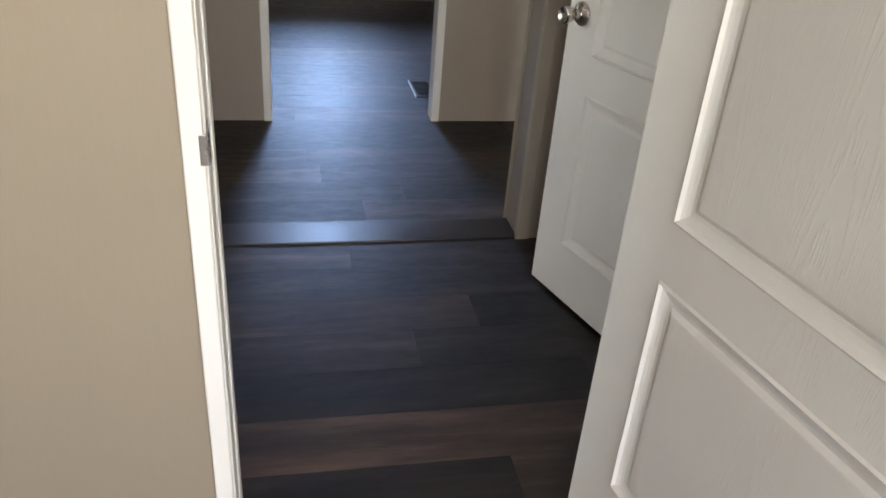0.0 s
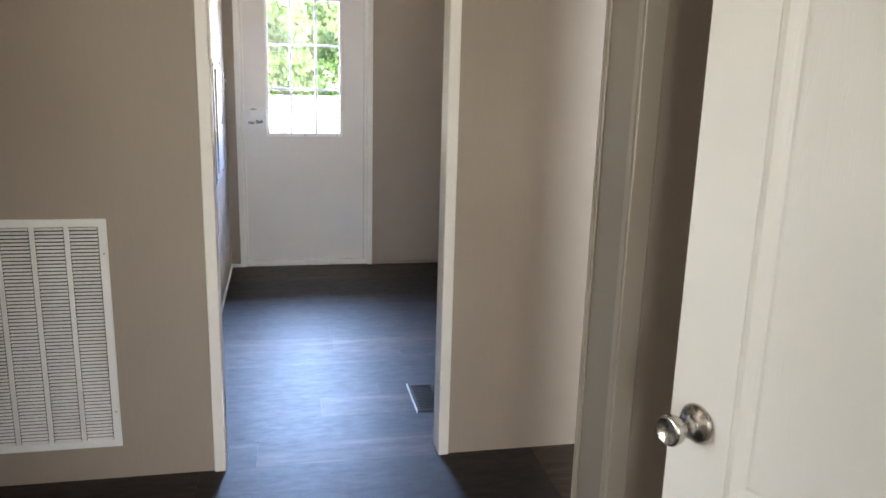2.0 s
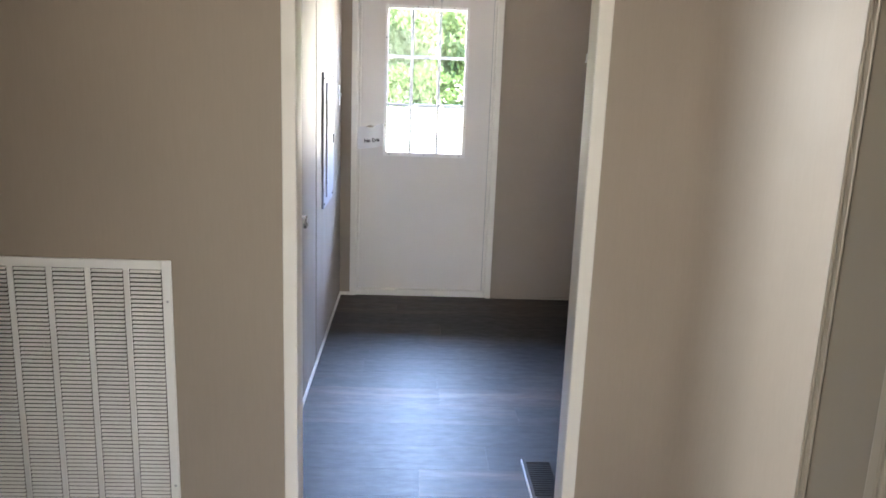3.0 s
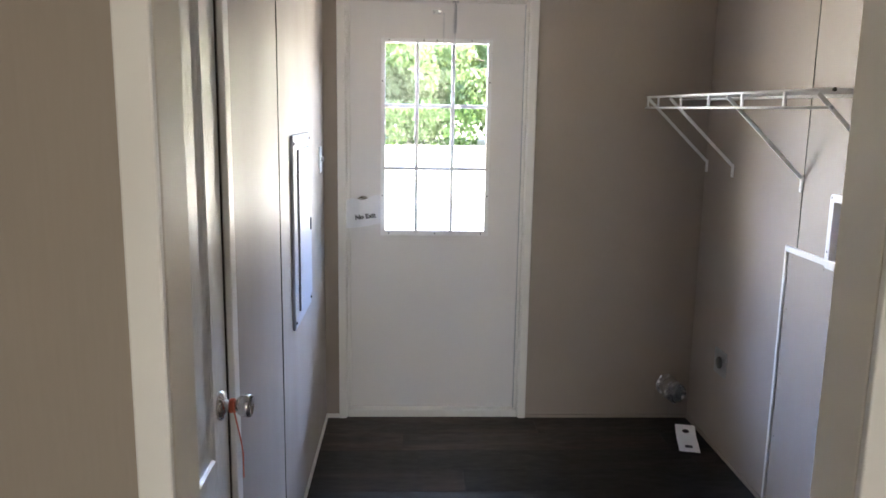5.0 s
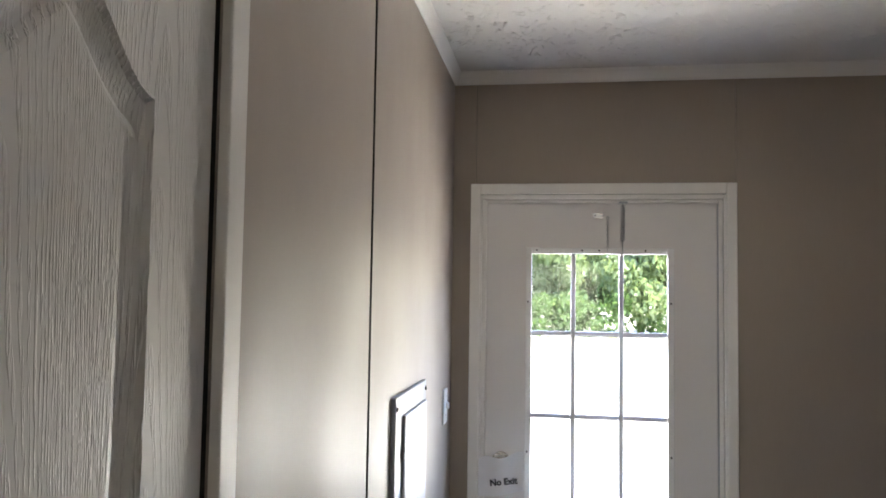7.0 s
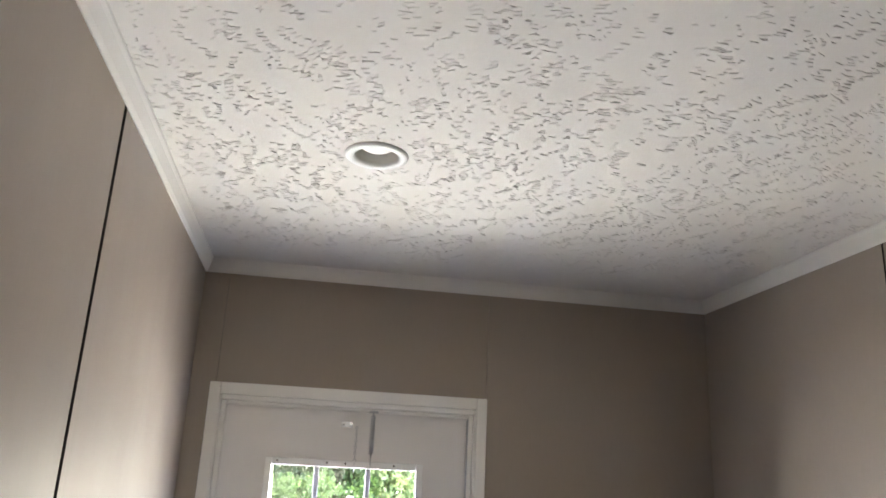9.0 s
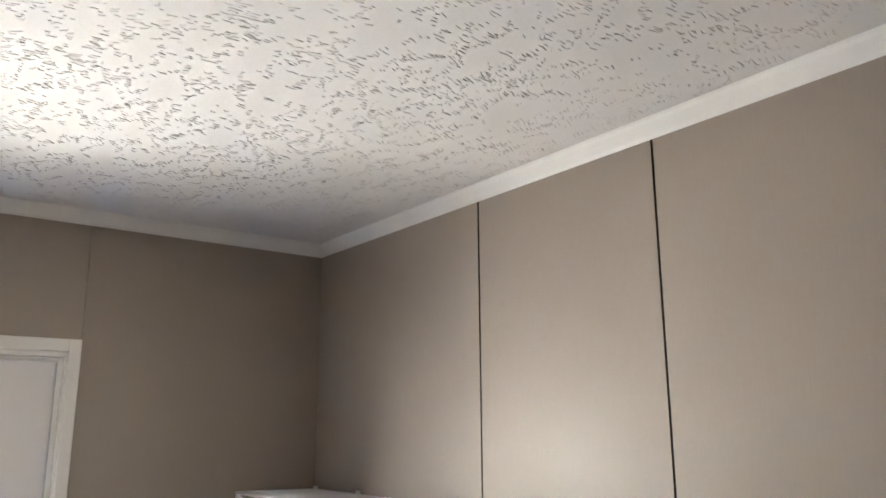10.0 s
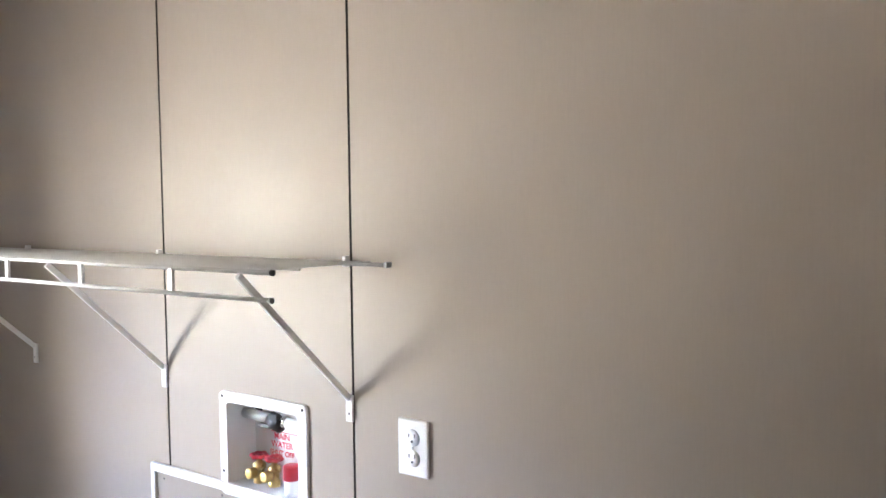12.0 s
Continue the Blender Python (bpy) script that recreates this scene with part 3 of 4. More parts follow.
# exterior door with nine panes
LX0, LX1, LZ0, LZ1, LY = 0.107, 0.938, 0.041, 1.993, 0.042
GX = [0.281, 0.4295, 0.597, 0.757]
GZ = [0.934, 1.2275, 1.519, 1.802]
ext = thing("door_5", (0.52, LY, 0), "off-white exterior door with a nine-pane window and No Exit sign", "door", kind="structure")
leaf_bm = wall_boxes([(LX0, LY, LZ0, 0.272, LY + 0.044, LZ1), (0.770, LY, LZ0, LX1, LY + 0.044, LZ1),
                      (0.272, LY, LZ0, 0.770, LY + 0.044, 0.918), (0.272, LY, 1.815, 0.770, LY + 0.044, LZ1)])
leaf_ob = part("leaf", leaf_bm, EXTDOOR, ext)
fr = bmesh.new()
for b_ in ((0.262, LY - 0.011, 0.908, 0.283, LY - 0.0005, 1.825), (0.755, LY - 0.011, 0.908, 0.778, LY - 0.0005, 1.825),
           (0.283, LY - 0.011, 0.908, 0.755, LY - 0.0005, 0.934), (0.283, LY - 0.011, 1.802, 0.755, LY - 0.0005, 1.825)):
    box(*b_, bevel=0.003, bm=fr)
wf = part("window_frame", fr, PLASTIC, ext, "white moulded window frame with small screws")
for x, z in ((0.300, 0.919), (0.52, 0.919), (0.74, 0.919), (0.300, 1.815), (0.46, 1.815), (0.52, 1.815), (0.68, 1.815), (0.270, 1.1), (0.270, 1.63), (0.767, 1.1), (0.767, 1.63)):
    part("screw", lathe([(0.0, 0.0), (0.0035, 0.0), (0.003, 0.0015), (0.0, 0.002)], (x, LY - 0.011, z), (0, -1, 0), seg=8), SOCKET, wf)
for x in GX[1:3]:
    part("muntin", box(x - 0.0085, LY - 0.006, GZ[0], x + 0.0085, LY + 0.006, GZ[3], 0.003), MUNTIN, wf)
for z in GZ[1:3]:
    for a, b in zip(GX, GX[1:]):
        part("muntin", box(a + 0.0085 * (a != GX[0]), LY - 0.005, z - 0.0085, b - 0.0085 * (b != GX[3]), LY + 0.005, z + 0.0085, 0.003), MUNTIN, wf)
for i in range(3):
    for k in range(3):
        bm = box(GX[i] - 0.004, LY + 0.0075, GZ[k] - 0.004, GX[i + 1] + 0.004, LY + 0.0105, GZ[k + 1] + 0.004)
        pane = part("pane", bm, GLASS, wf)
        pane.visible_shadow = False
kn = lathe([(0.0, 0.0), (0.031, 0.0), (0.032, 0.004), (0.028, 0.009), (0.014, 0.012), (0.012, 0.03), (0.020, 0.037), (0.0265, 0.048), (0.0265, 0.058), (0.02, 0.064), (0.0, 0.064)], (0.178, LY, 1.064), (0, -1, 0))
part("door_knob", kn, NICKEL, ext, "round satin nickel knob behind the sign")
# safety chain: bracket, chain and spring
part("chain_bracket", box(0.498, LY - 0.004, 1.932, 0.535, LY, 1.950, 0.001), STEEL, ext)
part("chain_screw", lathe([(0.0, 0.0), (0.003, 0.0), (0.003, 0.002), (0.0, 0.002)], (0.506, LY - 0.004, 1.941), (0, -1, 0), seg=8), SOCKET, ext)
ch = bmesh.new()
for i in range(14):
    z = 1.932 - i * 0.0105
    lathe([(0.0045 + 0.0011 * math.cos(a), 0.0011 * math.sin(a)) for a in (0, 1.57, 3.14, 4.71)], (0.549, LY - 0.008, z), (1, 0, 0) if i % 2 else (0, 1, 0), ch, 8, True)
part("safety_chain", ch, STEEL, ext, "thin steel safety chain")
sp = bmesh.new()
pts = [(0.601 + 0.0075 * math.cos(i * 0.7), LY - 0.014 + 0.0075 * math.sin(i * 0.7), 1.975 - i * 0.00075) for i in range(170)]
tube(pts, 0.0013, sp, 4)
tube([(0.601, LY - 0.014, 1.990), (0.601, LY - 0.014, 1.972)], 0.002, sp)
tube([(0.601, LY - 0.014, 1.85), (0.601, LY - 0.012, 1.815), (0.604, LY - 0.008, 1.80)], 0.0014, sp)
part("safety_spring", sp, STEEL, ext, "coiled steel door check spring")
part("spring_bracket", box(0.586, LY - 0.022, 1.983, 0.618, LY + 0.0, 1.992, 0.002), STEEL, ext)
# hinge-side weather strip
part("weather_strip", box(0.9222, 0.021, LZ0, 0.9247, 0.0385, 1.98), STEEL, ext)

# paper sign, taped across the door edge: a softly curved sheet
sg = bmesh.new()
N = 14
rows_ = []
for i in range(N + 1):
    s = i / N
    x = 0.104 + 0.158 * s
    y = -0.016 - 0.028 * math.exp(-((s - 0.45) / 0.28) ** 2)
    y = min(y, -0.016)
    if s > 0.75:
        y = -0.016 + 0.03 * (s - 0.75) - 0.028 * math.exp(-((s - 0.45) / 0.28) ** 2)
    rows_.append([sg.verts.new((x, y + dy, 0.948 + 0.024 * s + h)) for dy in (0, 0.0006) for h in (0.0, 0.05, 0.1, 0.132 + 0.006 * math.sin(9 * s))])
for a, b in zip(rows_, rows_[1:]):
    for o in (0, 4):
        for j in range(3):
            f = sg.faces.new((a[o + j], b[o + j], b[o + j + 1], a[o + j + 1]))
            f.smooth = True
sign = thing("paper_sign", (0.18, -0.02, 0.92), "white paper sign reading No Exit taped over the knob", "sign")
part("sheet", sg, PAPER, sign)


def words(body, size, m, mat, name, parent, bold=0.0, local_off=True):
    cu = bpy.data.curves.new(name, "FONT")
    cu.body, cu.size, cu.extrude, cu.offset = body, size, 0.0003, bold
    cu.align_x, cu.align_y = "CENTER", "CENTER"
    tmp = bpy.data.objects.new("tmp", cu)
    me = bpy.data.meshes.new_from_object(tmp)
    bpy.data.objects.remove(tmp)
    me.transform(Matrix.Translation(-WORLD_AT[parent.name]) @ m if local_off else m)
    me.materials.clear()
    me.materials.append(mat)
    ob = new(name, me)
    ob.parent = parent
    WORLD_AT[ob.name] = WORLD_AT[parent.name]
    return ob


words("No Exit", 0.030, pose(0.194, -0.0465, 1.008, 90, 0, 8) @ Matrix.Rotation(radians(6), 4, "Z"), INK, "lettering", sign, 0.0012)

# return-air grille in the hall
GR = (-0.735, -0.189, 0.122, 0.914)
gr = thing("air_grille", (-0.46, YP, GR[2]), "white louvred return-air grille screwed to the beige wall", "vent")
fb = bmesh.new()
f_ = 0.026
for b_ in ((GR[0], GR[0] + f_, GR[2], GR[3]), (GR[1] - f_, GR[1], GR[2], GR[3]), (GR[0] + f_, GR[1] - f_, GR[2], GR[2] + f_), (GR[0] + f_, GR[1] - f_, GR[3] - f_, GR[3])):
    box(b_[0], YP - 0.008, b_[2], b_[1], YP - 0.0005, b_[3], bevel=0.002, bm=fb)
part("frame", fb, GRILLE, gr)
# black sheet on the solid wall, for the shade behind the slats
part("shade_sheet", box(GR[0] + 0.01, YP - 0.0025, GR[2] + 0.01, GR[1] - 0.01, YP - 0.001, GR[3] - 0.01), DARK, gr)
cw = (GR[1] - GR[0] - 2 * f_ + 0.016) / 5
for i in range(1, 5):
    x = GR[0] + f_ + i * cw - 0.008
    part("mullion", box(x - 0.008, YP - 0.008, GR[2] + f_, x + 0.008, YP - 0.003, GR[3] - f_, 0.0015), GRILLE, gr)
n_sl = 62
pitch = (GR[3] - GR[2] - 2 * f_) / n_sl
sl_me = None
org = WORLD_AT[gr.name]
for i in range(5):
    xc = GR[0] + f_ + i * cw + (cw - 0.016) / 2
    for k in range(n_sl):
        if sl_me is None:
            bm = bmesh.new()
            hw, dz = (cw - 0.016) / 2 - 0.002, pitch * 0.305
            v = [bm.verts.new(q) for q in ((-hw, -0.0095, -dz * 0.8), (hw, -0.0095, -dz * 0.8), (hw, -0.003, dz), (-hw, -0.003, dz),
                                           (-hw, -0.0088, -dz * 0.9), (hw, -0.0088, -dz * 0.9), (hw, -0.0026, dz * 0.9), (-hw, -0.0026, dz * 0.9))]
            for f in ((0, 1, 2, 3), (7, 6, 5, 4), (0, 4, 5, 1), (3, 2, 6, 7)):
                bm.faces.new([v[j] for j in f])
            sl_me = bpy.data.meshes.new("slat")
            bm.to_mesh(sl_me)
            bm.free()
            sl_me.materials.append(GRILLE)
        ob = new("slat", sl_me)
        ob.parent = gr
        ob.location = Vector((xc, YP, GR[2] + f_ + (k + 0.5) * pitch)) - org
for x, z in ((GR[0] + 0.012, 0.25), (GR[1] - 0.012, 0.25), (GR[0] + 0.012, 0.8), (GR[1] - 0.012, 0.8)):
    part("screw", lathe([(0.0, 0.0), (0.004, 0.0), (0.003, 0.002), (0.0, 0.002)], (x, YP - 0.008, z), (0, -1, 0), seg=10), STEEL, gr)

# floor register
reg = thing("floor_register", (0.953, -2.33, 0), "brown floor register with a white edge set in the planks", "vent")
rb = bmesh.new()
for b_ in ((0.898, -2.470, 0.912, -2.194), (1.0, -2.470, 1.012, -2.194), (0.912, -2.470, 1.0, -2.456), (0.912, -2.208, 1.0, -2.194)):
    box(b_[0], b_[1], 0.0, b_[2], b_[3], 0.007, bevel=0.002, bm=rb)
part("frame", rb, BROWNR, reg)
part("edge", box(0.894, -2.473, 0.0, 0.8985, -2.191, 0.011, 0.001), PLASTIC, reg, "worn white edge strip")
part("well", box(0.912, -2.456, 0.0005, 1.0, -2.208, 0.0015), SOCKET, reg)
for k in range(16):
    y = -2.452 + k * 0.0158
    part("slat", box(0.9125, y, 0.0015, 0.9995, y + 0.004, 0.005), BROWNR, reg)

# breaker panel
bp = thing("breaker_panel", (0, -0.81, 0.74), "grey steel breaker panel set in the wall", "electrical panel")
cov = part("cover", box(0.0005, -1.018, 0.740, 0.012, -0.604, 1.413, 0.004), PANELGREY, bp, "grey enamel cover plate")
part("door", box(0.0122, -0.938, 0.790, 0.020, -0.634, 1.362, 0.003), PANELGREY, bp, "hinged grey panel door")
for z in (0.87, 1.27):
    part("hinge", rod((0.017, -0.942, z - 0.012), (0.017, -0.942, z + 0.012), 0.005), STEEL, bp)
part("latch", box(0.0202, -0.672, 1.045, 0.024, -0.655, 1.09, 0.001), BLACKP, bp, "black sliding latch")
part("latch", box(0.0202, -0.648, 1.055, 0.023, -0.640, 1.085, 0.001), BLACKP, bp)
for y, z in ((-1.005, 0.765), (-0.617, 0.765), (-1.005, 1.385), (-0.617, 1.39)):
    part("screw", lathe([(0.0, 0.0), (0.006, 0.0), (0.005, 0.003), (0.0, 0.003)], (0.012, y, z), (1, 0, 0), seg=10), SOCKET, bp)

# light switch by the exterior door
sw = thing("light_switch", (0, -0.168, 1.22), "white toggle light switch plate on the beige wall", "switch")
part("plate", box(0.0005, -0.203, 1.220, 0.007, -0.133, 1.336, 0.003), PLASTIC, sw)
part("toggle", box(0.0075, -0.172, 1.270, 0.019, -0.164, 1.290, 0.002), PLASTIC, sw)
for z in (1.248, 1.308):
    part("screw", lathe([(0.0, 0.0), (0.003, 0.0), (0.0, 0.0015)], (0.007, -0.168, z), (1, 0, 0), seg=8), STEEL, sw)

# red cord on the closet knob
cord = thing("red_cord", (0.03, -2.036, 0.69), "red cord tied round the closet knob and hanging down", "cord")
cb = bmesh.new()
lathe([(0.0135 + 0.003 * math.cos(a), 0.003 * math.sin(a)) for a in (0, 1, 2, 3, 4, 5)], (0.022, -2.036, 0.874), (1, 0, 0), cb, 14, True)
lathe([(0.0135 + 0.003 * math.cos(a), 0.003 * math.sin(a)) for a in (0, 1, 2, 3, 4, 5)], (0.028, -2.036, 0.874), (1, 0, 0.1), cb, 14, True)
tube([(0.025, -2.03, 0.866), (0.03, -2.024, 0.83), (0.034, -2.012, 0.79), (0.037, -2.003, 0.75), (0.036, -2.0, 0.72), (0.036, -2.0, 0.69)], 0.0017, cb)
part("cord", cb, REDSTR, cord)

# wire shelf
FX, FZ, FY, BX = 1.498, 1.575, -1.624, W - 0.012
sh = thing("wire_shelf", (1.65, -0.82, 1.24), "white coated wire shelf held on diagonal wall brackets", "shelf")
part("front_rail", rod((FX, -0.012, FZ), (FX, FY, FZ), 0.0042), PVC, sh)
part("lip_rail", rod((FX - 0.004, -0.012, FZ - 0.047), (FX - 0.004, FY, FZ - 0.047), 0.0042), PVC, sh)
part("back_rail", rod((BX, -0.012, FZ - 0.006), (BX, -1.646, FZ - 0.006), 0.0036), PVC, sh)
part("middle_rail", rod((1.65, -0.012, FZ - 0.008), (1.65, FY + 0.08, FZ - 0.008), 0.003), PVC, sh)
for e in (FY, ):
    part("end_cap", rod((FX, e, FZ), (FX, e - 0.006, FZ), 0.0055), BLACKP, sh)
    part("end_cap", rod((FX - 0.004, e, FZ - 0.047), (FX - 0.004, e - 0.006, FZ - 0.047), 0.0055), STEEL, sh)
y = -0.03
while y > -1.61:
    part("wire", rod((FX, y, FZ + 0.004), (BX, y, FZ - 0.001), 0.0017, seg=5), PVC, sh)
    y -= 0.0254
for y in (-0.035, -0.185, -0.478, -0.773, -1.067, -1.362):
    part("post", box(FX - 0.006, y - 0.006, FZ - 0.047, FX + 0.001, y + 0.006, FZ, 0.001), PVC, sh)
for y in (-0.025, -0.322, -0.925, -1.538):
    b = bmesh.new()
    a0, a1 = Vector((FX + 0.004, y, FZ - 0.008)), Vector((W - 0.006, y, 1.285))
    d = (a1 - a0).normalized()
    nrm = Vector((-d.z, 0, d.x))
    for s0, s1 in ((-0.0035, 0.0035),):
        vs = [b.verts.new(p + nrm * s + Vector((0, t, 0))) for p in (a0, a1) for s in (-0.006, 0.006) for t in (s0, s1)]
        for f in ((0, 1, 3, 2), (4, 6, 7, 5), (0, 4, 5, 1), (2, 3, 7, 6), (0, 2, 6, 4), (1, 5, 7, 3)):
            b.faces.new([vs[i] for i in f])
    arm = part("bracket_arm", b, PVC, sh)
    part("bracket_foot", box(W - 0.007, y - 0.009, 1.235, W, y + 0.009, 1.292, 0.002), PVC, arm)
    part("screw", lathe([(0.0, 0.0), (0.0035, 0.0), (0.0, 0.002)], (W - 0.007, y, 1.252), (-1, 0, 0), seg=8), STEEL, arm)
for y in (-0.02, -0.31, -0.925, -1.538):
    part("wall_clip", box(W - 0.015, y - 0.005, FZ - 0.013, W, y + 0.005, FZ + 0.009, 0.002), PVC, sh)
part("wall_clip", box(W - 0.018, -1.652, FZ - 0.011, W, -1.643, FZ + 0.000, 0.002), STEEL, sh)

# washer supply box with its valves
wb = thing("washer_box", (W, -1.274, 1.03), "white recessed washer supply box with brass valves", "plumbing box")
B0, B1, BZ0, BZ1 = -1.416, -1.132, 1.004, 1.253
I0, I1, IZ0, IZ1 = -1.389, -1.158, 1.030, 1.228


def rounded(y0, y1, z0, z1, r, n=6):
    """Corner-rounded rectangle as (y, z) points, counter-clockwise."""
    pts = []
    for cy, cz, a0 in ((y1 - r, z0 + r, -90), (y1 - r, z1 - r, 0), (y0 + r, z1 - r, 90), (y0 + r, z0 + r, 180)):
        pts += [(cy + r * math.cos(radians(a0 + 90 * i / n)), cz + r * math.sin(radians(a0 + 90 * i / n))) for i in range(n + 1)]
    return pts


def face_frame(outer, inner, x_back, x_front):
    """A flat frame with a softened outer edge between two outlines."""
    bm = bmesh.new()
    soft = [(y + (0.002 if y < 0.5 * (outer[0][0] + outer[len(outer) // 2][0]) else -0.002), z) for y, z in outer]
    rings = [[bm.verts.new((x, y, z)) for y, z in pts] for x, pts in ((x_back, outer), (x_front + 0.002, outer), (x_front, soft), (x_front, inner), (x_back, inner))]
    n = len(outer)
    for ra, rb_ in zip(rings, rings[1:] + rings[:1]):
        for i in range(n):
            bm.faces.new((ra[i], ra[(i + 1) % n], rb_[(i + 1) % n], rb_[i]))
    return bm


part("face_frame", face_frame(rounded(B0, B1, BZ0, BZ1, 0.014), rounded(I0, I1, IZ0, IZ1, 0.009), W - 0.0005, W - 0.008), PLASTIC, wb)
ib = bmesh.new()
for b_ in ((W - 0.001, I0 - 0.003, IZ0 - 0.003, W + 0.085, I0, IZ1 + 0.003), (W - 0.001, I1, IZ0 - 0.003, W + 0.085, I1 + 0.003, IZ1 + 0.003),
           (W - 0.001, I0, IZ0 - 0.003, W + 0.085, I1, IZ0), (W - 0.001, I0, IZ1, W + 0.085, I1, IZ1 + 0.003), (W + 0.082, I0, IZ0, W + 0.085, I1, IZ1)):
    box(*b_, bm=ib)
part("tray", ib, PLASTIC, wb)
part("pipe", rod((W + 0.05, I1, 1.190), (W + 0.05, -1.245, 1.186), 0.0125, seg=16), PLASTIC, wb)
part("pipe", rod((W + 0.05, -1.285, 1.184), (W + 0.05, I0, 1.180), 0.0125, seg=16), PLASTIC, wb)
for y in (-1.242, -1.292):
    part("crimp_ring", rod((W + 0.05, y, 1.185), (W + 0.05, y - 0.008, 1.185), 0.0145, seg=16), NICKEL, wb)
tv = lathe([(0.0, -0.022), (0.017, -0.02), (0.019, 0.0), (0.017, 0.02), (0.0, 0.022)], (W + 0.046, -1.268, 1.182), (0, 1, 0.4))
box(W + 0.03, -1.262, 1.168, W + 0.042, -1.225, 1.178, bevel=0.002, bm=tv)
box(W + 0.03, -1.285, 1.178, W + 0.045, -1.258, 1.206, bevel=0.003, bm=tv)
part("shutoff_valve", tv, BLACKP, wb, "black plastic shutoff valve")
part("vent_hole", lathe([(0.0, 0.0), (0.014, 0.0), (0.012, -0.002), (0.0, -0.002)], (W + 0.0815, -1.172, 1.198), (-1, 0, 0), seg=16), SOCKET, wb)
for y in (-1.212, -1.262):
    v = lathe([(0.015, 0.0), (0.015, 0.012), (0.012, 0.016), (0.012, 0.032), (0.016, 0.034), (0.016, 0.046), (0.008, 0.05), (0.006, 0.06), (0.0, 0.06)], (W + 0.042, y, IZ0), (0, 0, 1))
    lathe([(0.0, 0.012), (0.012, 0.012), (0.013, 0.018), (0.013, 0.034), (0.0095, 0.036), (0.0, 0.034)], (W + 0.042, y, IZ0 + 0.026), (-1, 0, 0.1), v)
    vb = part("valve", v, BRASS, wb, "brass hose valve")
    hd = bmesh.new()
    seg = 30
    prof = [(0.010, 0.002), (0.018, 0.0), (0.022, 0.005), (0.018, 0.010), (0.010, 0.008)]
    rings = [[hd.verts.new((W + 0.042 + (r + (0.0028 * math.cos(6 * 2 * math.pi * i / seg) if r > 0.015 else 0)) * math.cos(2 * math.pi * i / seg),
                            y + (r + (0.0028 * math.cos(6 * 2 * math.pi * i / seg) if r > 0.015 else 0)) * math.sin(2 * math.pi * i / seg), IZ0 + 0.060 + h)) for i in range(seg)] for r, h in prof]
    for ra, rb_ in zip(rings, rings[1:] + rings[:1]):
        for i in range(seg):
            hd.faces.new((ra[i], ra[(i + 1) % seg], rb_[(i + 1) % seg], rb_[i]))
    for a in (0, 1.05, 2.1):
        rod((W + 0.042 - 0.015 * math.cos(a), y - 0.015 * math.sin(a), IZ0 + 0.065), (W + 0.042 + 0.015 * math.cos(a), y + 0.015 * math.sin(a), IZ0 + 0.065), 0.0025, hd, 6)
    part("hand_wheel", hd, RED, vb, "red cast hand wheel")
part("drain_stub", lathe([(0.0, 0.0), (0.016, 0.0), (0.016, 0.035), (0.0, 0.035)], (W + 0.022, -1.338, IZ0), (0, 0, 1)), PLASTIC, wb)
part("drain_cap", lathe([(0.0, 0.036), (0.0185, 0.036), (0.0185, 0.066), (0.017, 0.069), (0.0, 0.069)], (W + 0.022, -1.338, IZ0), (0, 0, 1)), RED, wb, "red drain test cap")
TY, TZ = -1.252, -0.020
tag = thing("water_tag", (W + 0.081, TY, 1.10), "white tag with red main water shutoff lettering", "tag")
part("card", box(W + 0.0795, TY - 0.056, 1.088 + TZ, W + 0.0808, TY + 0.052, 1.172 + TZ), PAPER, tag)
part("border", wall_boxes([(W + 0.0789, TY - 0.052, 1.166 + TZ, W + 0.0794, TY + 0.038, 1.1675 + TZ), (W + 0.0789, TY - 0.052, 1.092 + TZ, W + 0.0794, TY - 0.0505, 1.166 + TZ)]), REDINK, tag)
for i, s in enumerate(("MAIN", "WATER", "SHUT OFF")):
    words(s, 0.021 if i < 2 else 0.018, pose(W + 0.0789, TY, 1.156 + TZ - i * 0.0205, 90, 0, -90), REDINK, "lettering", tag, 0.0004)
for y, z in ((B0 + 0.012, BZ1 - 0.012), (B1 - 0.012, BZ1 - 0.012), (B1 - 0.012, 1.06)):
    part("screw", lathe([(0.0, 0.0), (0.004, 0.0), (0.0, 0.002)], (W - 0.008, y, z), (-1, 0, 0), seg=8), SOCKET, wb)

# access panel with white edge strips under the box
ap = thing("access_panel", (W, -1.3, 0), "beige access panel framed with thin white strips", "panel")
part("board", box(W - 0.004, -1.76, 0.03, W - 0.0005, -0.88, 1.015), WALL, ap)
part("edge_strip", box(W - 0.012, -1.775, 1.012, W - 0.0005, -0.866, 1.033, 0.002), TRIM, ap, "thin white edge strip")
part("edge_strip", box(W - 0.012, -0.882, 0.0, W - 0.0005, -0.866, 1.0115, 0.002), TRIM, ap, "thin white edge strip")
part("edge_strip", box(W - 0.012, -1.775, 0.0, W - 0.0005, -1.759, 1.0115, 0.002), TRIM, ap, "thin white edge strip")
for y in (-0.91, -1.13, -1.35, -1.6):
    part("nail", lathe([(0.0, 0.0), (0.003, 0.0), (0.0, 0.001)], (W - 0.004, y, 0.995), (-1, 0, 0), seg=8), SOCKET, ap)
for z in (0.3, 0.55, 0.8):
    part("nail", lathe([(0.0, 0.0), (0.003, 0.0), (0.0, 0.001)], (W - 0.004, -0.905, z), (-1, 0, 0), seg=8), SOCKET, ap)

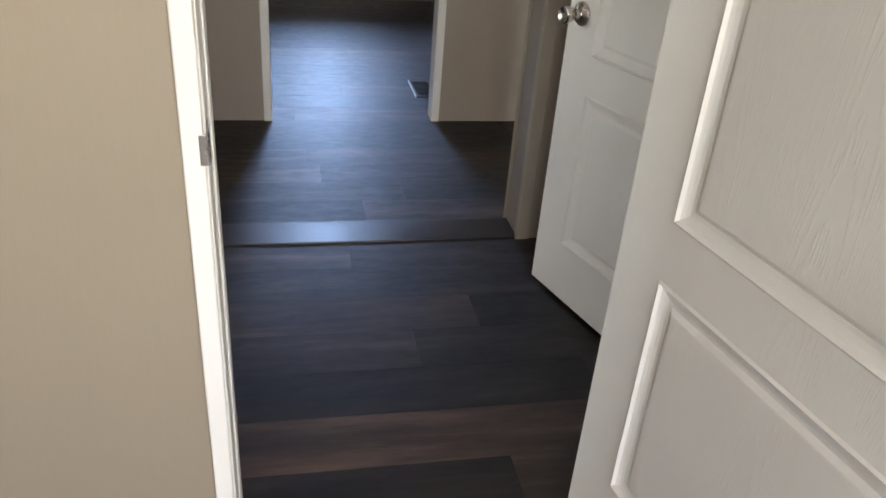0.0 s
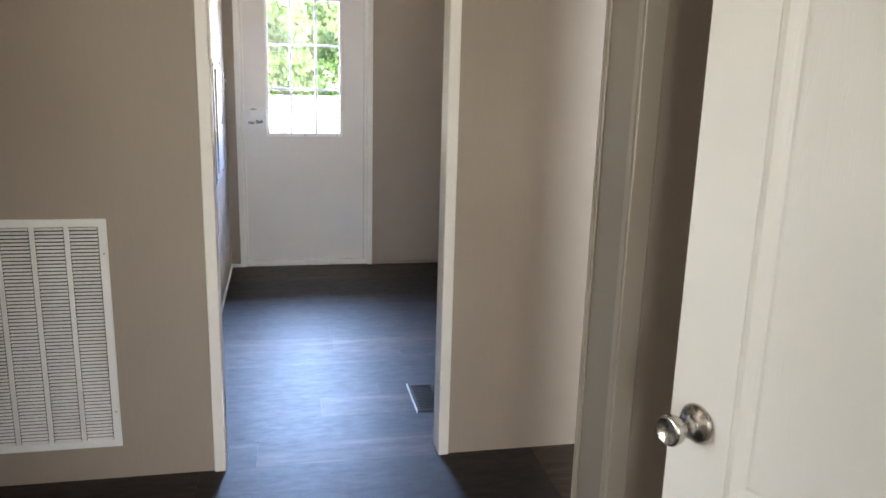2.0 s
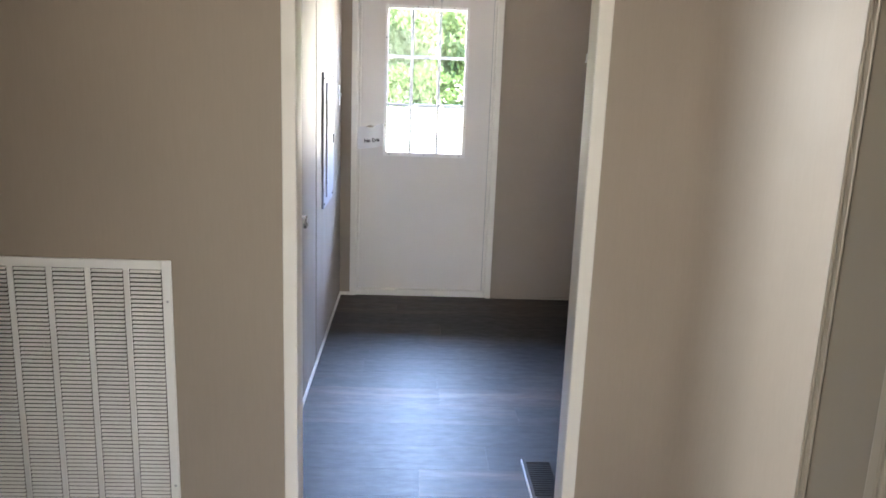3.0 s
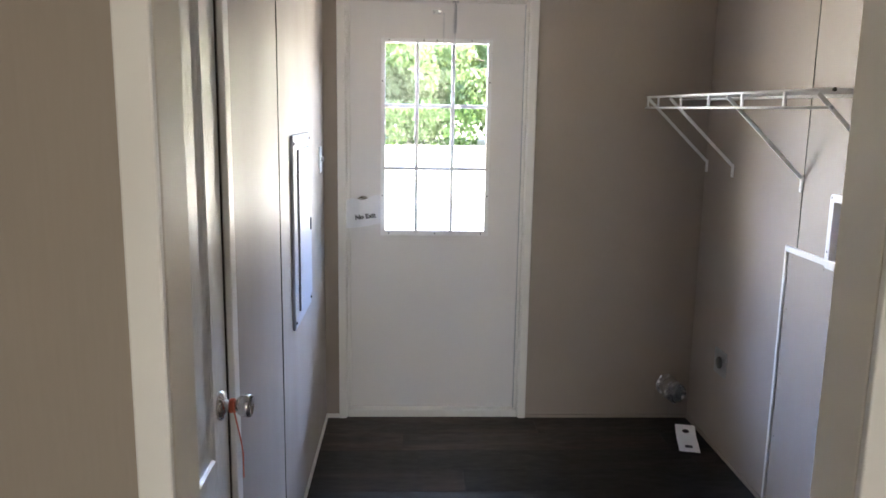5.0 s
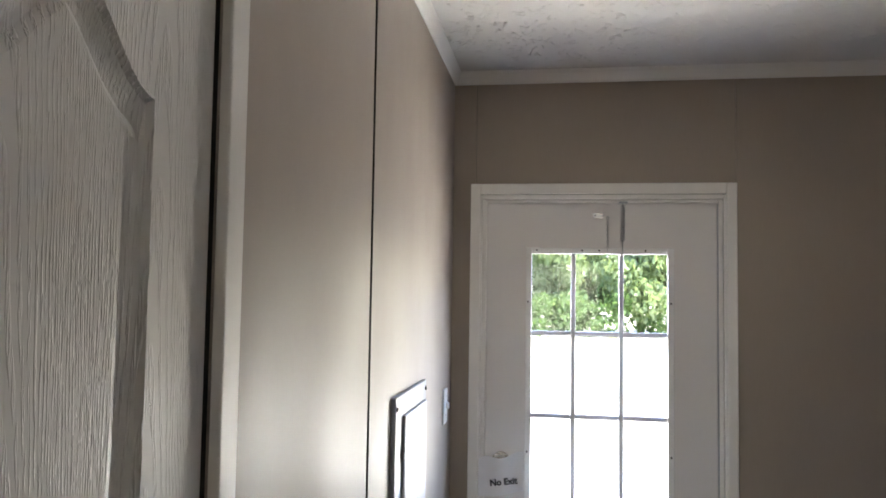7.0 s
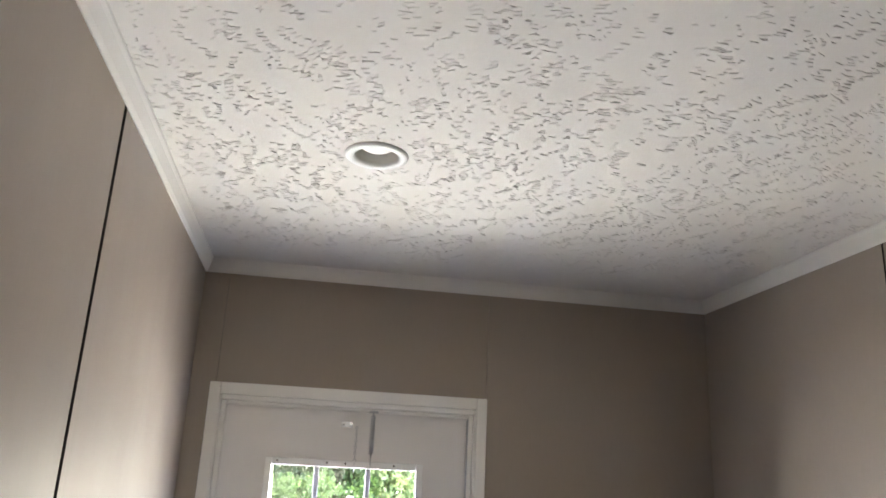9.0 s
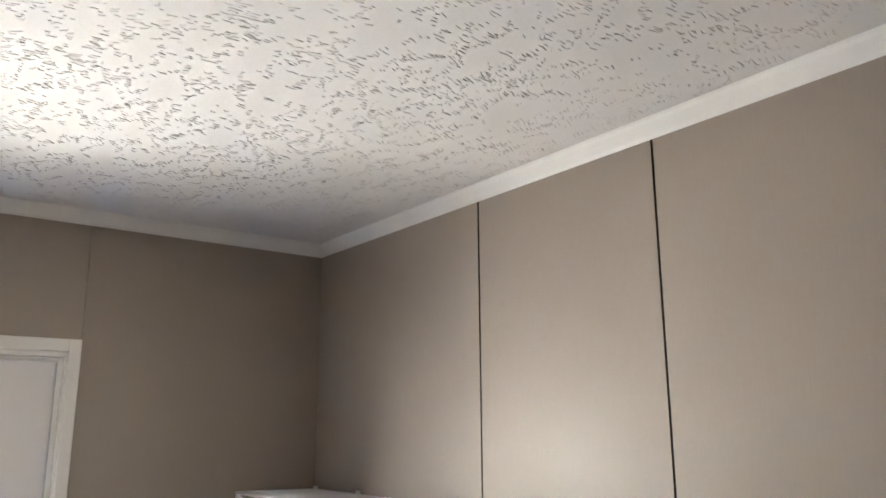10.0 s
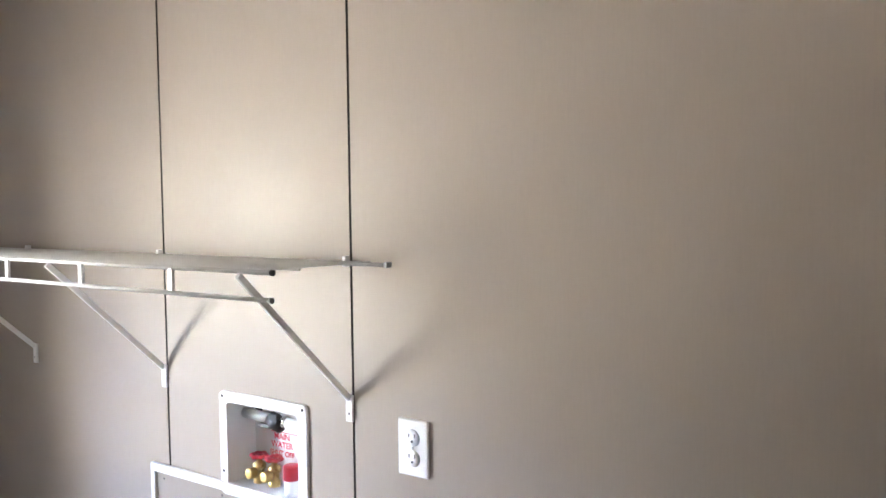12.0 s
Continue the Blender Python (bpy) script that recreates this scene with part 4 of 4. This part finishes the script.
# wall outlet
ou = thing("wall_outlet", (W, -1.7025, 1.149), "white duplex wall outlet on the beige wall", "outlet")
part("plate", box(W - 0.008, -1.739, 1.149, W - 0.0005, -1.666, 1.264, 0.0035), PLASTIC, ou)
for z in (1.186, 1.227):
    r = part("receptacle", lathe([(0.0, 0.0025), (0.0165, 0.0025), (0.0175, 0.0), (0.0165, -0.001)], (W - 0.008, -1.7025, z), (-1, 0, 0), seg=28), PLASTIC, ou)
    part("slot", box(W - 0.0112, -1.7105, z + 0.001, W - 0.0100, -1.7083, z + 0.009), SOCKET, r)
    part("slot", box(W - 0.0112, -1.6967, z + 0.001, W - 0.0100, -1.6945, z + 0.009), SOCKET, r)
    part("slot", lathe([(0.0, 0.0032), (0.0026, 0.0032), (0.0026, 0.002)], (W - 0.008, -1.7025, z - 0.007), (-1, 0, 0), seg=10), SOCKET, r)
part("screw", lathe([(0.0, 0.0), (0.003, 0.0), (0.0, 0.0015)], (W - 0.008, -1.7025, 1.2065), (-1, 0, 0), seg=8), STEEL, ou)

# dryer outlet
do = thing("dryer_outlet", (W, -0.36, 0.35), "steel dryer outlet plate with a black receptacle", "outlet")
part("plate", box(W - 0.006, -0.425, 0.352, W - 0.0005, -0.298, 0.466, 0.003), STEEL, do)
part("receptacle", lathe([(0.0, 0.010), (0.024, 0.010), (0.027, 0.006), (0.027, 0.0)], (W - 0.006, -0.362, 0.409), (-1, 0, 0)), BLACKP, do)

# dryer vent stub wrapped in foil
dv = thing("dryer_vent", (1.70, 0, 0.16), "crumpled foil dryer vent stub on the wall", "vent")
rnd = random.Random(8)
vb = bmesh.new()
prev = None
for j, (d, r) in enumerate(((0.0, 0.056), (0.008, 0.055), (0.02, 0.050), (0.035, 0.049), (0.05, 0.053), (0.065, 0.054), (0.08, 0.055), (0.09, 0.052), (0.094, 0.045), (0.08, 0.043), (0.04, 0.041))):
    ring = [vb.verts.new((1.688 + d * 0.2 + (r + rnd.gauss(0, 0.0035)) * math.cos(a * math.pi / 10), -d + rnd.gauss(0, 0.002), 0.172 - 0.1 * d + (r + rnd.gauss(0, 0.0035)) * math.sin(a * math.pi / 10))) for a in range(20)]
    if prev:
        for i in range(20):
            vb.faces.new((prev[i], prev[(i + 1) % 20], ring[(i + 1) % 20], ring[i]))
    prev = ring
vb.faces.new(prev)
part("duct", vb, FOIL, dv)
part("flange", box(1.628, -0.003, 0.112, 1.748, -0.0005, 0.240, 0.001), WALL, dv, "thin beige wall flange")

# paper card on the floor
cd = thing("paper_card", (1.705, -0.28, 0.001), "white paper tag with a black hole lying on the floor", "card", turn=-104)
bm = bmesh.new()
prev = None
for i in range(9):
    u = -0.13 + i * 0.0325
    h = 0.0015 + 0.022 * max(0.0, (-u - 0.06)) / 0.07
    row = [bm.verts.new((u, v, h + k)) for k in (0, 0.0006) for v in (-0.046, 0.046)]
    if prev:
        for a, b in ((0, 1), (2, 3), (0, 2), (1, 3)):
            bm.faces.new((prev[a], prev[b], row[b], row[a]))
    prev = row
part("sheet", bm, PAPER, cd, local=True)
part("hole", lathe([(0.0, 0.0), (0.016, 0.0), (0.0, 0.0005)], (-0.082, 0.0, 0.0115), (0.2, 0, 1), seg=18), INK, cd, local=True)
part("print_block", box(0.06, -0.016, 0.0025, 0.088, 0.016, 0.0031), INK, cd, local=True)

# recessed ceiling light
cl = thing("recessed_light", (0.483, -1.030, TOP - 0.004), "white recessed ceiling light switched off", "ceiling light")
part("trim_ring", lathe([(0.071, 0.003), (0.070, -0.001), (0.066, -0.004), (0.054, -0.004), (0.0495, -0.001), (0.0485, 0.004)], (0.483, -1.030, TOP - 0.004), (0, 0, 1), seg=40), PLASTIC, cl)
part("baffle", lathe([(0.0485, 0.004), (0.047, 0.02), (0.044, 0.034)], (0.483, -1.030, TOP - 0.004), (0, 0, 1), seg=40), LENS, cl)
part("lens", lathe([(0.0, 0.012), (0.020, 0.014), (0.034, 0.021), (0.044, 0.034)], (0.483, -1.030, TOP - 0.004), (0, 0, 1), seg=40), LENS, cl)

# strike plate on the first jamb
sk = thing("strike_plate", (D1L + 0.006, -5.27, 0.85), "steel strike plate let into the white jamb", "strike plate")
part("plate", box(D1L + 0.006, -5.296, 0.825, D1L + 0.0075, -5.262, 0.893, 0.0005), NICKEL, sk)
part("lip", box(D1L - 0.004, -5.3165, 0.835, D1L + 0.0072, -5.3145, 0.883, 0.0005), NICKEL, sk)
part("bolt_hole", box(D1L + 0.0076, -5.285, 0.847, D1L + 0.0079, -5.272, 0.871), SOCKET, sk)

# hinges of the first door
for z in (0.25, 1.0, 1.75):
    part("hinge", rod((0.800, -5.287, z), (0.800, -5.287, z + 0.09), 0.006, seg=10), NICKEL, bpy.data.objects["door_1"])

# outdoors: ground, trees, hedge, pole
setting("ground", box(-400, 0.2, -0.95, 400, 500, -0.75), GRAVEL, "pale sunlit gravel yard", "ground")
setting("wall_outside", wall_boxes([(-6, 0.095, -0.75, 0.0875, 0.13, 3.0), (0.9575, 0.095, -0.75, 8, 0.13, 3.0), (0.0875, 0.095, -0.75, 0.9575, 0.13, 0.0), (0.0875, 0.095, 2.013, 0.9575, 0.13, 3.0)]), SIDING, "pale exterior siding of the house", "wall")
setting("roof", box(-6.5, -10.2, 2.95, 8.5, 0.5, 3.1), SIDING, "low roof edge over the house", "roof")


def leaf_cloud(centres, n, size, rnd, squash=0.8):
    verts, faces = [], []
    for _ in range(n):
        c, r = rnd.choice(centres)
        d = Vector((rnd.gauss(0, 1), rnd.gauss(0, 1), rnd.gauss(0, 1)))
        p = Vector(c) + d.normalized() * r * (0.45 + 0.6 * rnd.random() ** 0.5) * Vector((1, 1, squash)).length / 1.6
        q = Euler([rnd.uniform(0, 6.28) for _ in range(3)]).to_matrix()
        s = size * rnd.uniform(0.6, 1.4)
        k = len(verts)
        verts += [p + q @ Vector(o) for o in ((-s, 0, 0), (0, -s * 0.55, s * 0.1), (s, 0, 0), (0, s * 0.55, s * 0.1))]
        faces.append((k, k + 1, k + 2, k + 3))
    return verts, faces


def cloud_mesh(name, vf, mat):
    me = bpy.data.meshes.new(name)
    me.from_pydata([tuple(v) for v in vf[0]], [], vf[1])
    me.materials.append(mat)
    return me


def tree(x, y, h, seed):
    rnd = random.Random(seed)
    root = thing("tree", (x, y, -0.75), "broad green deciduous tree at the far edge of the yard", "tree", "trees beyond the yard")
    tb = bmesh.new()
    base = Vector((x, y, -0.75))
    lean = Vector((rnd.uniform(-0.4, 0.4), 0, h * 0.6))
    rod(base, base + lean * 0.5, 0.2, tb, 10, 0.15)
    rod(base + lean * 0.5, base + lean, 0.15, tb, 10, 0.06)
    cs = []
    for i in range(14):
        s = rnd.uniform(0.25, 1.0)
        st_ = base + lean * s
        a = rnd.uniform(0, 6.28)
        e = st_ + Vector((math.cos(a), math.sin(a), rnd.uniform(0.1, 0.9))) * rnd.uniform(0.12, 0.26) * h
        rod(st_, e, 0.06, tb, 6, 0.015)
        cs.append((e, rnd.uniform(0.09, 0.17) * h))
    part("trunk", tb, BARK, root)
    cr = new("crown", cloud_mesh("crown", leaf_cloud([(c - base, r) for c, r in cs], 8000, 0.2, rnd), LEAF))
    cr.parent = root


for i, (x, y, h) in enumerate(((-9, 50, 11), (-5.2, 47, 9.5), (-2.5, 52, 11.5), (0.8, 48, 8.5), (3.2, 53, 12), (5.5, 47, 9), (8.2, 51, 11), (11.5, 48, 10), (16, 52, 12), (-14, 52, 12))):
    tree(x, y, h, i + 3)
rnd = random.Random(77)
vf = leaf_cloud([((rnd.uniform(-18, 22), rnd.uniform(44, 47), -0.75 + rnd.uniform(0.3, 2.2)), rnd.uniform(0.6, 1.3)) for _ in range(160)], 32000, 0.15, rnd)
tagged(new("hedge", cloud_mesh("hedge", vf, BUSH)), "dense green undergrowth below the trees", "bushes", kind="stuff")
pl = thing("utility_pole", (-1.35, 42, -0.75), "pale weathered pole standing before the trees", "pole")
part("shaft", rod((-1.35, 42, -0.75), (-1.6, 42, 4.2), 0.19, seg=12, r2=0.14), POLE, pl)

# floor planks: rows along x, joints staggered; strip over the floor joint
PW, PL = 0.1825, 1.22
rnd = random.Random(21)
floor_ob = bpy.data.objects["floor"]
plank_cache = {}


def plank(x0, x1, y0, y1, zt=0.0):
    key = (round(x1 - x0, 3), round(y1 - y0, 3))
    if key not in plank_cache:
        w, d = key
        g, b_ = 0.0002, 0.00015
        vs = [(g + b_, g + b_, 0), (w - g - b_, g + b_, 0), (w - g - b_, d - g - b_, 0), (g + b_, d - g - b_, 0),
              (g, g, -b_), (w - g, g, -b_), (w - g, d - g, -b_), (g, d - g, -b_), (g, g, -0.005), (w - g, g, -0.005), (w - g, d - g, -0.005), (g, d - g, -0.005)]
        fs = [(0, 1, 2, 3)] + [(i + 4, (i + 1) % 4 + 4, (i + 1) % 4, i) for i in range(4)] + [(i + 8, (i + 1) % 4 + 8, (i + 1) % 4 + 4, i + 4) for i in range(4)]
        me = bpy.data.meshes.new("plank")
        me.from_pydata(vs, [], fs)
        me.materials.append(PLANK)
        plank_cache[key] = me
    ob = new("plank", plank_cache[key])
    ob.parent = floor_ob
    ob.location = (x0, y0, zt)


def plank_field(x0, x1, y0, y1):
    rows = max(1, round((y1 - y0) / PW))
    d = (y1 - y0) / rows
    for r in range(rows):
        x = x0 - rnd.uniform(0, PL)
        while x < x1:
            a, b = max(x, x0), min(x + PL, x1)
            if b - a > 0.03:
                plank(round(a, 3), round(b, 3), y1 - (r + 1) * d, y1 - r * d)
            x += PL


plank_field(0.0, W, YP, 0.0)
plank_field(HX, 4.0, YM1, YP)
plank_field(-2.5, VX + 0.09, YD0, YM0)
plank_field(-2.6, 2.6, -7.5, YD0)
plank_field(VX + 0.09, 1.94, YD0, YM0)
setting("floor_strip", box(-2.5, YM0 + 0.0, -0.004, 1.02, YM1, 0.0065, 0.003), STRIP, "dark vinyl strip covering the floor joint", "floor")
setting("floor_strip_edge", box(-2.5, YM0 - 0.005, -0.004, 1.02, YM0 - 0.0005, 0.004, 0.001), DARK, "dark joint along the floor strip", "floor")
# floor of the unseen room added past the hall
setting("floor_living", wall_boxes([(2.0, -5.35, -0.005, 4.0, YM1 - 0.0005, 0.0), (2.75, -6.5, -0.005, 4.0, -5.3505, 0.0)]), PLANK, "dark vinyl floor of the unseen added room", "floor")
setting("floor_bedroom_rest", box(-2.6, -9.3, -0.005, 2.6, -7.502, 0.0), PLANK, "dark vinyl floor of the bedroom", "floor")
